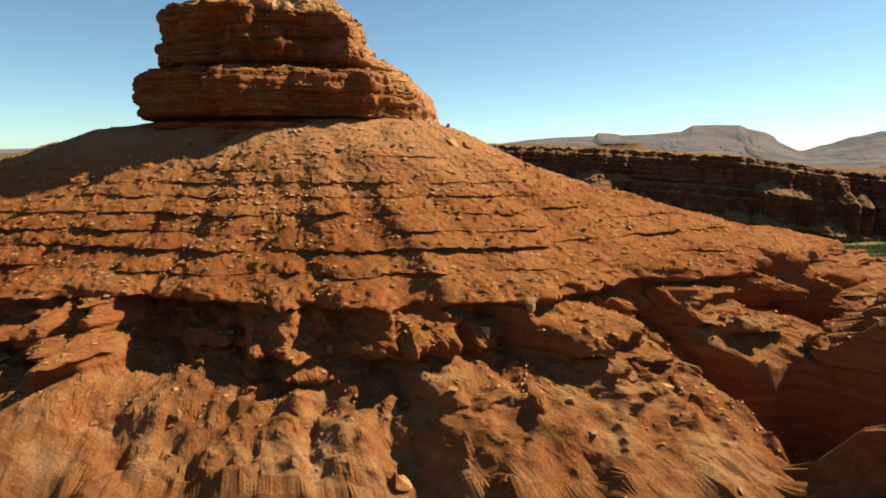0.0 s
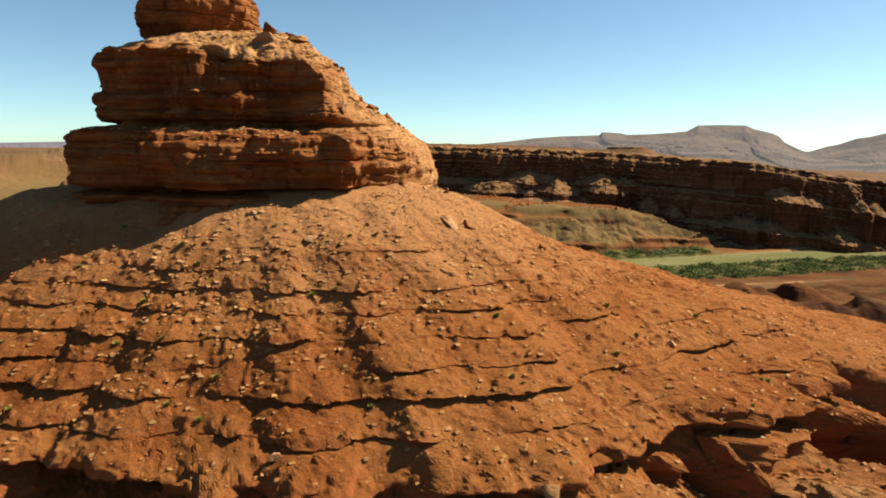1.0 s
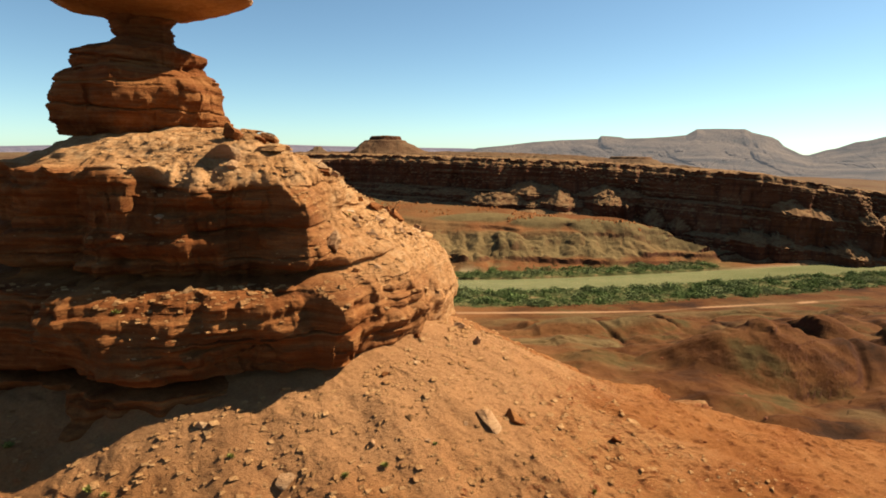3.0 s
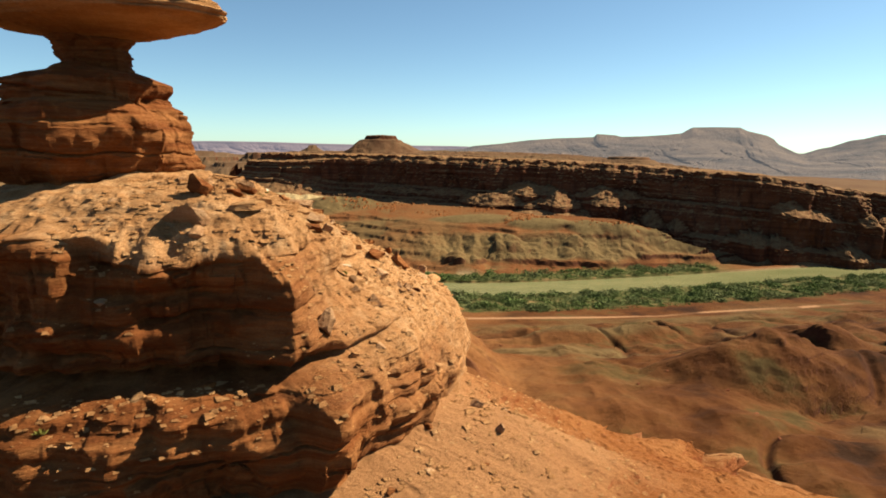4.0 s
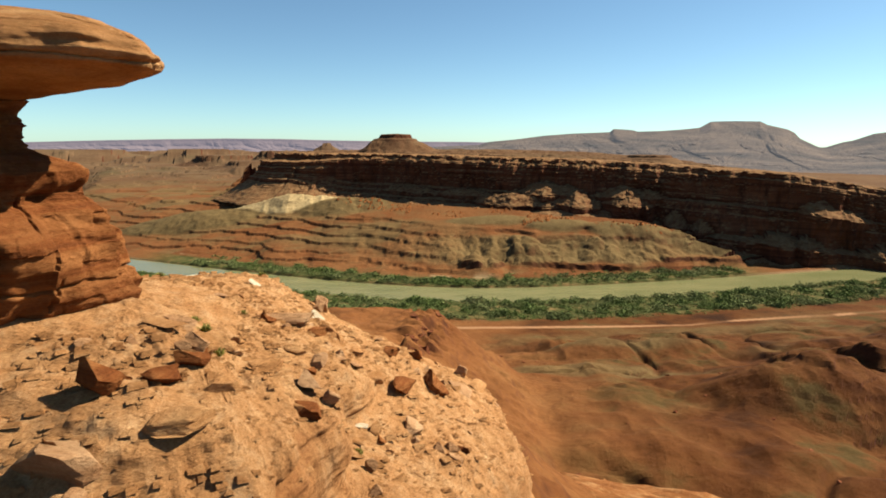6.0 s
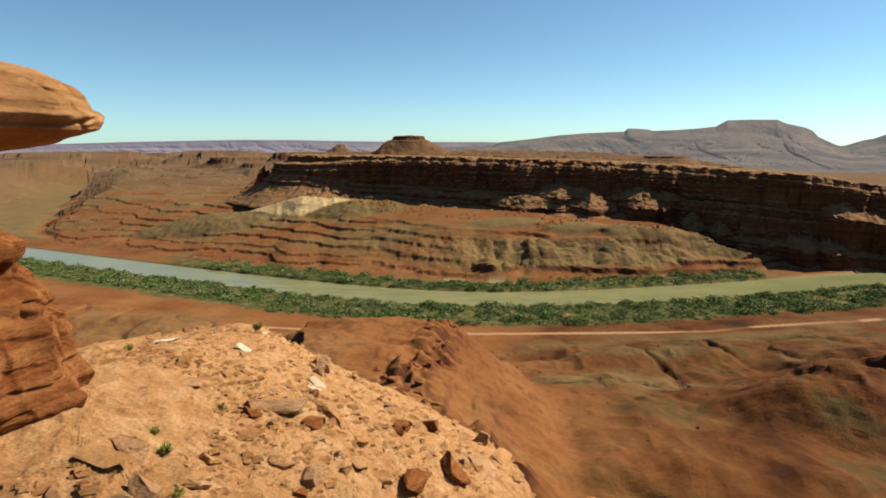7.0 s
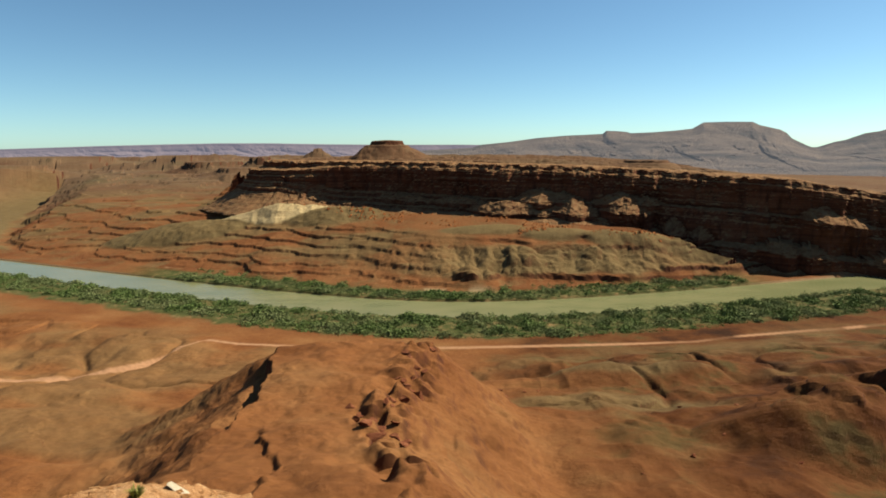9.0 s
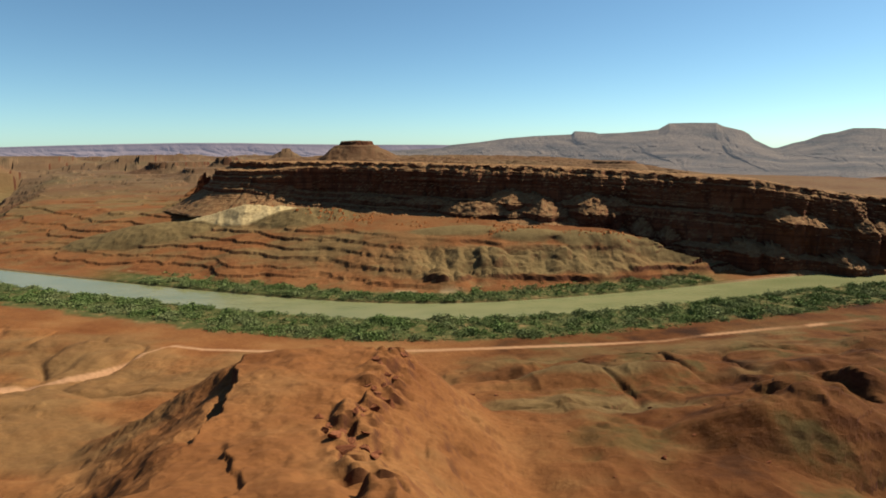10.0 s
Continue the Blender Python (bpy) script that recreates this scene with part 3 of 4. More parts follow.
def mesa_wall():
    pts = np.array(RIM, float)
    arc = np.concatenate([[0], np.cumsum(np.hypot(*np.diff(pts, axis=0).T))])
    s = np.linspace(0, arc[-1], 1450)
    bx, by = np.interp(s, arc, pts[:, 0]), np.interp(s, arc, pts[:, 1])
    ker = np.hanning(51) / np.hanning(51).sum()
    bx, by = (np.convolve(np.pad(b, 25, mode="edge"), ker, "valid") for b in (bx, by))
    tx, ty = np.gradient(bx), np.gradient(by)
    ln = np.hypot(tx, ty)
    nx, ny = -ty / ln, tx / ln
    knots = [wall_knot(i, bx) for i in range(len(WALL_MID))]
    rows = []
    for i, n in enumerate((5, 6, 5, 6, 6, 22, 8, 8, 7, 8, 12, 8, 12, 12)):
        rows += [i + k / n for k in range(n)]
    rows = np.array(rows + [len(WALL_MID) - 1])
    i0 = np.minimum(rows.astype(int), len(WALL_MID) - 2)
    fr = (rows - i0)[:, None]
    kd, kz = np.array([k[0] for k in knots]), np.array([k[1] for k in knots])
    d, zr = kd[i0] * (1 - fr) + kd[i0 + 1] * fr, kz[i0] * (1 - fr) + kz[i0 + 1] * fr
    S = np.broadcast_to(s, d.shape)
    loose = np.zeros_like(d)
    # talus heaped on the ledges
    for cx, half, high, ledge in TALUS:
        j = int(np.argmin(np.abs(bx - cx) + (by > 1000) * 999))
        peak = high * np.maximum(0, 1 - np.abs(s - s[j]) / half * (1 + 0.25 * vnoise(s / 5, 0.3, seed=cx & 63))) ** 0.8
        floor_z, floor_d = kz[ledge], kd[ledge]
        over = floor_z + peak - zr + 0.8 * fbm(S / 5, zr / 3, octaves=3, seed=cx & 31)
        reach = np.minimum(over, peak) * 1.5
        loose = np.where((over > 0) & (peak > 0) & (zr > floor_z - 1), 1.0, loose)
        d = np.where((over > 0) & (peak > 0), np.maximum(d, floor_d - 3 + reach - 0.12 * np.maximum(0, floor_z - zr)), d)
    # alcoves and buttresses, deeper in the cliffs; hard and soft beds; broken blocks
    big = 7.5 * fbm(S / 75, zr / 110, octaves=2, seed=301) - 5.5 * np.abs(vnoise(S / 26, zr / 60, seed=302)) + 2.0
    mid = 2.4 * np.tanh(2.5 * vnoise(S / 11, zr / 26, seed=303)) + 1.2 * np.tanh(3 * vnoise(S / 4.5, zr / 14, seed=304))
    bed = (0.8 * np.tanh(3 * vnoise(zr / 3.1, S / 90, seed=305)) + 0.4 * np.tanh(3 * vnoise(zr / 1.2, S / 40, seed=306))) * step(-0.5, 0.5, vnoise(S / 55, zr / 20, seed=313) + np.where(bx < -150, 0.8, 0))
    block = 0.9 * np.tanh(4 * vnoise(S / 2.6, np.floor(zr / 2.2) * 3.7, seed=307)) * step(-0.1, 0.4, vnoise(S / 30, zr / 12, seed=308)) + 0.5 * vnoise(S / 1.3, zr / 1.3, seed=309)
    face = step(-10, 1, d)
    d = d + face * (big + (1 - 0.7 * loose) * (mid + bed + block))
    rise = 1.1 * np.tanh(3 * vnoise(S / 7, d / 5, seed=310)) * step(-7, -4, zr) * step(-30, -3, d) + 0.5 * fbm(S / 6, d / 4, octaves=3, seed=311)
    z = rim_top(bx) + zr + rise + 0.8 * vnoise(S / 60, zr / 30, seed=312)
    z[0] -= 4
    x, y = bx + d * nx, by + d * ny
    me = grid_mesh("mesa_cliff", np.stack([x, y, z], -1))
    me.materials.append(mesa_mat)
    return tagged(new("mesa_cliff", me), "dark red bedded sandstone mesa wall with talus ledges", "cliff", kind="structure")


mesa_wall()


# ---------------------------------------------------------------- the stepped hill
LEDGES = np.array([94.9, 93.6, 92.5, 91.2, 89.9, 88.6, 87.2, 85.7, 84.3, 81.3])


def hill_mesh():
    a = np.radians(np.concatenate([np.linspace(-190, 32, 880, endpoint=False), np.linspace(32, 170, 70, endpoint=False)]))
    s = np.concatenate([np.linspace(0.5, 14, 10, endpoint=False), np.linspace(14, 24, 70, endpoint=False), np.linspace(24, 35.4, 112, endpoint=False), np.linspace(35.4, 39.4, 96, endpoint=False), np.linspace(39.4, 48, 62, endpoint=False), np.linspace(48, 115, 60)])
    aa, rr = np.meshgrid(a, s)
    dist = rr * np.interp((np.degrees(aa) + 180) % 360 - 180, *LIP) / 36.0
    dx = dist * np.cos(aa)
    x, y = HX + dx, HY + dist * np.sin(aa)
    arc = aa * 38 + 1.2 * vnoise(x / 6, y / 6, seed=60)
    rr = hill_radius(x, y)
    z = hill_profile(rr)
    fan = np.maximum(0, vnoise(arc / 3.4, 0.3, seed=82) + 0.15) * 3.2
    z = z + np.where(rr > 36.5, np.minimum(fan, np.maximum(83.4 - z, 0)) * step(62, 39, rr), 0)
    furrow = 1.1 * fbm(arc / 4.2, rr / 50, octaves=2, seed=61)
    z = z - (0.30 * step(17, 26, rr) + 0.2 * step(12, 17, rr)) * furrow - step(-60, -5, x) * (0.85 * (ridged(arc / 8.5, rr / 14, octaves=3, seed=63) - 0.4) - 0.8 * fbm(x / 3.2, y / 3.2, octaves=3, seed=75) - 0.5 * np.maximum(0, vnoise(x / 1.3, y / 1.3, seed=76))) * step(37.5, 42, rr)
    z = z + 0.22 * fbm(x / 4, y / 4, octaves=4, seed=62) + 0.35 * fbm(x / 9, y / 9, octaves=2, seed=83) * step(26, 18, rr)
    # an assumed eastern buttress beyond a deep recess, crest unseen, added to lie in shade
    crest = np.interp(y, [-10, 12, 24, 40, 56, 66], [52, 73, 79, 83, 84, 80])
    spur = crest - 0.80 * np.abs(x - 4 - 0.74 * y) + 2.0 * fbm(x / 6, y / 6, octaves=5, seed=84, gain=0.6) - 0.9 * ridged(y / 6, x / 20, octaves=2, seed=85)
    z = np.where(rr > 37.5, np.maximum(z, np.minimum(spur, 83.5) - 3 * np.maximum(0, y - 58)), z)
    east = step(14, 34, x)
    z = z - 6.5 * step(-0.15, 0.12, vnoise(arc / 5.5, rr / 60, seed=69)) * east * step(72, 64, y) * step(33.8, 36.2, rr + 1.5 * vnoise(x / 3, y / 3, seed=74))
    # hard beds stand proud of the slope, broken into blocks
    zz = z + 0.18 * fbm(x / 6, y / 6, octaves=3, seed=64)
    proud = np.zeros_like(z)
    for i, e in enumerate(LEDGES):
        big = e < 85
        t = 0.9 if big else 0.30 + 0.08 * (i % 3)
        amp = 0.55 + 0.55 * vnoise(x / 4.5, y / 4.5, i * 3.7, seed=65) + 0.28 * vnoise(x / 1.4, y / 1.4, i * 3.1, seed=66) + 0.10 * vnoise(x / 0.45, y / 0.45, i * 2.1, seed=70)
        amp = (amp - 0.25 * np.maximum(furrow, 0)) * (2.0 + 0.9 * step(0, 14, x) if big else 1.0)
        amp = amp * np.interp(e, [86, 88, 91, 94], [1.0, 0.8, 0.6, 0.45])
        shape = step(e - t, e - t + 0.10, zz) * step(e + (1.6 if big else 1.2), e, zz)
        proud = np.maximum(proud, np.maximum(amp, 0) * shape)
    d = np.hypot(x - HX, y - HY) + 1e-6
    # the cliff under the lowest ledge: alcoves between broken buttresses
    band = step(78.0, 79.2, zz) * step(83.9, 83.2, zz)
    alcove = 1.5 * np.tanh(3 * vnoise(arc / 3.4, zz / 7, seed=77)) + 0.8 * np.tanh(4 * vnoise(arc / 1.4, zz / 2.4, seed=78)) + 0.5 * np.tanh(3 * vnoise(arc / 4, zz / 0.8, seed=79)) + 0.4 * fbm(arc / 1.1, zz / 0.9, octaves=4, seed=81) - 0.9
    proud = proud + band * alcove
    out = proud * step(19.5, 23, rr + 2.5 * vnoise(x / 4, y / 4, seed=72))
    x2, y2 = x + out * dx / d, y + out * (y - HY) / d
    stones = np.maximum(0, vnoise(x2 / 0.5, y2 / 0.5, z / 0.5, seed=67) - 0.3)
    z = z + 0.09 * fbm(x2 / 1.1, y2 / 1.1, z / 1.1, octaves=3, seed=73) + 0.25 * stones * step(17, 23, rr) + 0.08 * stones
    rubble = step(27, 16, rr + 3 * vnoise(x / 4, y / 4, seed=71)) * 0.85
    me = grid_mesh("hill", np.stack([x2, y2, z], -1), True, {"rubble": rubble, "low_talus": step(37, 41, rr + vnoise(x / 5, y / 5, seed=80))})
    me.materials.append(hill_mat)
    return tagged(new("hill", me), "stepped red sandstone hill with ledges and loose talus", "hill", kind="structure")


hill_mesh()


# ---------------------------------------------------------------- the balanced rock
def part(name, me, material, parent, label=""):
    me.materials.append(material)
    ob = new(name, me)
    ob.parent = parent
    return tagged(ob, label)


def rock_body(name, cx, cy, radius, zs, n_around, seed, rough=1.0, bed=1.0, joints=1.0, cliff=None, butt=0.0, carve=None):
    """A bedded rock: radius(angle, z) gives the outline; beds, joints and broken faces are cut into it. Where cliff is 0 it is a rubble slope."""
    a = np.linspace(-math.pi, math.pi, n_around, endpoint=False)
    aa, zz = np.meshgrid(a, zs)
    r = radius(aa, zz)
    x, y = cx + r * np.cos(aa), cy + r * np.sin(aa)
    w = np.ones_like(zz) if cliff is None else cliff(aa, zz)
    zb = zz + 0.35 * fbm(x / 5, y / 5, octaves=2, seed=seed + 11)
    bulge = vnoise(x / 14, y / 14, zb * 0.55 * bed, seed=seed) + 0.5 * np.tanh(2.5 * vnoise(x / 8, y / 8, zb * 1.7 * bed, seed=seed + 1))
    parting = np.exp(-(vnoise(x / 16, y / 16, zb * 0.95 * bed, seed=seed + 12) / 0.07) ** 2) * (0.6 + 0.4 * vnoise(x / 3, y / 3, zb, seed=seed + 15))
    thin = np.tanh(2 * vnoise(x / 4, y / 4, zb * 5.5 * bed, seed=seed + 14)) * step(-0.1, 0.4, vnoise(x / 5, y / 5, zb * 0.8, seed=seed + 16))
    block = np.tanh(4 * vnoise(x / 2.8, y / 2.8, zz / 3.0, seed=seed + 2)) + 0.7 * np.tanh(5 * vnoise(x / 1.2, y / 1.2, np.floor(zb * 1.1) * 3.3, seed=seed + 3)) * step(-0.2, 0.3, vnoise(x / 7, y / 7, zz / 4, seed=seed + 17))
    crack = np.exp(-(vnoise(x / 2.2, y / 2.2, zz / 5 + 0.4 * vnoise(x, y, zz, seed=seed + 19), seed=seed + 4) / 0.06) ** 2) * step(0.1, 0.5, vnoise(x / 4, y / 4, zz / 1.4, seed=seed + 5))
    row = np.floor(zb * 0.95 * bed + 0.3 * vnoise(zb * 0.7, 0.0, seed=seed + 20)).astype(int)
    wide = 1.6 + 1.4 * VAL[(row * 37 + seed) & 255] ** 2
    col = np.floor((aa * float(r.max()) + 0.5 * vnoise(x / 1.5, y / 1.5, zz / 1.5, seed=seed + 21)) / wide + 9.7 * VAL[(row * 53 + seed) & 255]).astype(int)
    cell = VAL[PERM[PERM[(row + seed) & 255] + (col & 255)]] * step(-0.35, 0.25, vnoise(x / 6, y / 6, zz / 3, seed=seed + 22))
    arc = aa * float(np.median(r)) + 0.5 * vnoise(x / 2, y / 2, zz / 2, seed=seed + 23)
    buttress = 1.6 * ridged(arc / 7.0, zz / 16, 0.5, octaves=1, seed=seed + 24) - 0.8 + 0.45 * np.tanh(5 * vnoise(arc / 2.2, zz / 5, 0.5, seed=seed + 25)) + 0.2 * np.tanh(6 * vnoise(arc / 0.9, zz / 2.2, 0.5, seed=seed + 26))
    hard = butt * buttress + 0.15 * cell + 0.50 * bulge - 0.42 * parting + 0.13 * thin + 0.12 * block + 0.75 * fbm(x / 4.5, y / 4.5, zz / 4.5, octaves=5, seed=seed + 6) - 0.30 * joints * crack
    stones = np.maximum(0, vnoise(x / 0.9, y / 0.9, zz / 0.5, seed=seed + 7) - 0.1) + 0.5 * np.maximum(0, vnoise(x / 0.35, y / 0.35, zz / 0.25, seed=seed + 8))
    soft = 0.28 * fbm(x / 4, y / 4, zz / 3, octaves=4, seed=seed + 9) + 0.15 * stones + 0.14 * np.tanh(3 * vnoise(x / 4, y / 4, zz * 1.8, seed=seed + 10))
    r2 = np.maximum(r + rough * (hard * w + soft * (1 - w)) + (0 if carve is None else carve(aa, zz)), 0.02)
    x, y = cx + r2 * np.cos(aa), cy + r2 * np.sin(aa)
    z = zz + 0.08 * rough * fbm(x / 1.5, y / 1.5, zz, octaves=4, seed=seed + 13) + (1 - w) * (0.13 * stones + 0.22 * fbm(x / 2.2, y / 2.2, octaves=4, seed=seed + 18))
    for k in (0, -1):
        x[k], y[k], z[k] = x[k].mean(), y[k].mean(), z[k].mean()
    return grid_mesh(name, np.stack([x, y, z], -1), True, {"rubble": 1 - w})


def angle_table(degrees, radii):
    d, v = np.array(degrees, float), np.array(radii, float)
    d = np.concatenate([d - 360, d, d + 360])
    v = np.concatenate([v, v, v])

    def f(aa):
        return np.interp(np.degrees(aa), d, v)
    return f


tower = tagged(new("balanced_rock"), "balanced red sandstone hoodoo with a wide flat caprock", "rock tower")
tower.location = (0, 0, 0)

# pedestal: cliffs in front and to the west, a rubble-covered slope to the east and north
PX, PY = -20.0, 81.0
outline = angle_table([-180, -150, -120, -95, -70, -45, -20, 0, 25, 45, 90, 140], [17.2, 17.4, 16.6, 15.2, 15.9, 17.1, 17.8, 17.4, 21, 25, 33, 24])
cliffness = angle_table([-180, -60, -46, -30, 0, 60, 120, 150], [1, 1, 0.85, 0.35, 0.0, 0, 0, 0.6])
northness = angle_table([-180, -20, 10, 45, 120, 160], [0, 0, 0.2, 1, 1, 0.4])
southness = angle_table([-180, -98, -80, -40, 0], [0, 0, 1, 1, 0])
plateau = angle_table([-180, 62, 92, 130, 150], [0, 0, 1, 1, 0])


def pedestal_radius(aa, zz):
    wave = 0.8 * vnoise(aa * 5.5, 0.4, seed=111) + 0.45 * np.tanh(3 * vnoise(aa * 15, 0.4, seed=112)) + 0.2 * vnoise(aa * 40, 0.4, seed=113)
    zz = np.clip(zz + wave * np.where(zz > 104.5, step(104.5, 107, zz), 0.3 * step(99, 101, zz)) * step(111.7, 110.9, zz) * cliffness(aa) * 0.45, 95, 113.8)
    cliff = np.interp(zz, [95, 97.3, 98.1, 98.35, 98.65, 98.85, 101, 103.3, 103.8, 104.0, 104.3, 104.6, 104.8, 105.2, 108, 110.4, 110.85, 111.05, 113.2, 113.8],
                      [1.04, 1.0, 1.03, 0.95, 0.94, 1.02, 1.06, 1.03, 0.99, 0.88, 0.79, 0.79, 0.85, 0.875, 0.87, 0.865, 0.86, 0.79, 0.46, 0.0])
    worn = np.interp(zz, [95, 97.3, 98.1, 98.35, 98.65, 98.85, 101, 103.3, 103.8, 104.0, 104.3, 104.6, 104.8, 105.2, 108, 109.2, 109.7, 110.5, 111.8, 112.6, 113.2, 113.8],
                     [1.04, 1.0, 1.03, 0.95, 0.94, 1.02, 1.06, 1.03, 0.99, 0.88, 0.79, 0.79, 0.85, 0.88, 0.90, 0.89, 0.86, 0.80, 0.70, 0.56, 0.42, 0.0])
    cliff = cliff + (worn - cliff) * southness(aa)
    east = np.interp(zz, [95, 97.3, 98.6, 100.3, 102, 105, 106.6, 107.4, 108.9, 109.9, 111.1, 112.5, 113.8], [0.92, 0.95, 1.0, 1.02, 0.97, 0.82, 0.62, 0.54, 0.55, 0.53, 0.35, 0.17, 0.0])
    north = np.interp(zz, [95, 98.5, 102.3, 105.4, 108.5, 111.4, 113.2, 113.8], [1.03, 1.0, 0.95, 0.72, 0.50, 0.29, 0.12, 0.0])
    shelf = np.interp(zz, [95, 98, 102, 105, 108.3, 110.4, 111.8, 113.3, 113.8], [1.03, 1.0, 0.93, 0.85, 0.72, 0.58, 0.35, 0.12, 0.0])
    north = north + (shelf - north) * plateau(aa)
    w, v = cliffness(aa), northness(aa)
    return outline(aa) * (cliff * w + (1 - w) * (east * (1 - v) + north * v))


def pedestal_cliff(aa, zz):
    return np.clip(cliffness(aa) + 0.6 * np.exp(-((np.degrees(aa) + 15) / 30) ** 2) * step(104, 102, zz), 0, 1) * step(111.6 - 1.2 * southness(aa), 110.6 - 1.2 * southness(aa), zz)


def pedestal_carve(aa, zz):
    """A deep cleft at the eastern corner of the lower tier, a swelling mass beside it, and the dark notch at its foot."""
    deg = np.degrees(aa)
    low = step(104.6, 103.6, zz) * step(97.5, 99.0, zz)
    cleft = -1.4 * np.exp(-((deg + 52 + 1.2 * np.sin(zz * 1.3)) / 4.0) ** 2) * low
    mass = 1.0 * np.exp(-((deg + 38) / 9) ** 2) * low
    gap = -1.3 * np.exp(-((zz - 98.5) / 0.22) ** 2) * step(-20, -40, deg)
    return cleft + mass + gap


pz = np.concatenate([[95], np.linspace(96, 113.2, 205), np.linspace(113.22, 113.8, 30)])
part("pedestal", rock_body("pedestal", PX, PY, pedestal_radius, pz, 760, 101, 1.0, cliff=pedestal_cliff, butt=0.8, carve=pedestal_carve), rock_red, tower)

head_out = angle_table([-180, -150, -120, -90, -60, -30, 0, 40, 90, 140], [6.2, 6.4, 6.3, 6.2, 6.4, 6.9, 6.0, 5.0, 4.9, 5.5])


def head_radius(aa, zz):
    s = np.interp(zz, [112.4, 112.9, 113.4, 114.0, 115, 116.3, 117.1, 117.5, 117.7, 118.1, 118.9, 119.3, 119.8, 120.3], [0, 0.80, 0.88, 0.97, 1.0, 1.0, 0.95, 0.84, 0.74, 0.77, 0.76, 0.66, 0.40, 0.0])
    return head_out(aa) * s


hz = np.concatenate([[112.4], np.linspace(113, 119.9, 110), [120.3]])
part("head", rock_body("head", -25.0, 80, head_radius, hz, 420, 131, 0.9, 0.6, butt=0.5), rock_red, tower)


def neck_radius(aa, zz):
    return np.interp(zz, [118.6, 119.2, 120.2, 121.3, 122.1, 122.8], [0.0, 2.1, 1.6, 1.9, 2.5, 0.0]) * (1 + 0.12 * np.cos(2 * aa + 1))


part("neck", rock_body("neck", -24.5, 79.8, neck_radius, np.concatenate([[118.6], np.linspace(119.2, 122.2, 42), [122.8]]), 160, 141, 0.6, 1.6), rock_red, tower)

cap_out = angle_table([-180, -140, -100, -60, -30, -18, -8, 4, 20, 50, 90, 140], [6.2, 5.8, 5.8, 6.8, 8.5, 8.8, 8.3, 7.3, 5.9, 5.4, 5.4, 5.6])


def cap_radius(aa, zz):
    s = np.interp(zz, [121.3, 121.6, 121.85, 122.1, 122.45, 122.8, 123.2, 123.7, 124.1, 124.4, 124.65], [0.0, 0.36, 0.60, 0.84, 0.98, 1.0, 0.965, 0.89, 0.78, 0.56, 0.0])
    return cap_out(aa) * s


cz = np.concatenate([[121.3], np.linspace(121.5, 124.45, 100), [124.65]])
part("caprock", rock_body("caprock", -24.2, 79.5, cap_radius, cz, 420, 151, 0.6, 1.0, 0.8), rock_cap, tower, "weathered tan caprock slab")


# ---------------------------------------------------------------- bushes along both banks
def bushes():
    r = np.random.RandomState(3)
    centres = []
    for _ in range(13500):
        x = r.uniform(-620, 480)
        side = r.rand()
        if side < 0.62:
            sd = -r.uniform(26, 76 if x > -150 else 64)
        else:
            if x < -260 or x > 260:
                continue
            sd = r.uniform(26, 72 if x > 40 else 62)
            if -75 < x < 25 and sd > 47:
                continue
        slope = 0.47 * (x - 10) / math.hypot(x - 10, 120)
        y = float(river_y(np.array(x))) + sd * math.sqrt(1 + slope * slope)
        if vnoise(np.array(x / 14), np.array(y / 14), seed=71) < -0.55:
            continue
        clump = float(vnoise(np.array(x / 7), np.array(y / 7), seed=73))
        centres.append((x, y, max(0.9, r.uniform(1.2, 2.8) + 3.0 * clump)))
    c = np.array(centres)
    k = 60
    rnd = r.normal(0, 1, (len(c), k, 3))
    h = c[:, 2][:, None]
    mid = np.stack([c[:, 0][:, None] + 0.5 * h * rnd[..., 0], c[:, 1][:, None] + 0.5 * h * rnd[..., 1], 3.5 + h * (0.15 + 0.75 * r.rand(len(c), k) * np.exp(-0.35 * (rnd[..., 0] ** 2 + rnd[..., 1] ** 2)))], -1)
    tri = r.normal(0, 1, (len(c), k, 3, 3)) * (0.10 * h + 0.09)[..., None, None]
    tri[..., 2] *= 0.8
    verts = (mid[:, :, None, :] + tri).reshape(-1, 3).tolist()
    faces = np.arange(len(c) * k * 3).reshape(-1, 3).tolist()
    me = bpy.data.meshes.new("riverside_bushes")
    me.from_pydata(verts, [], faces)
    me.materials.append(leaf_mat)
    return tagged(new("riverside_bushes", me), "dense green tamarisk and willow scrub along the banks", "bushes", kind="stuff")


bushes()


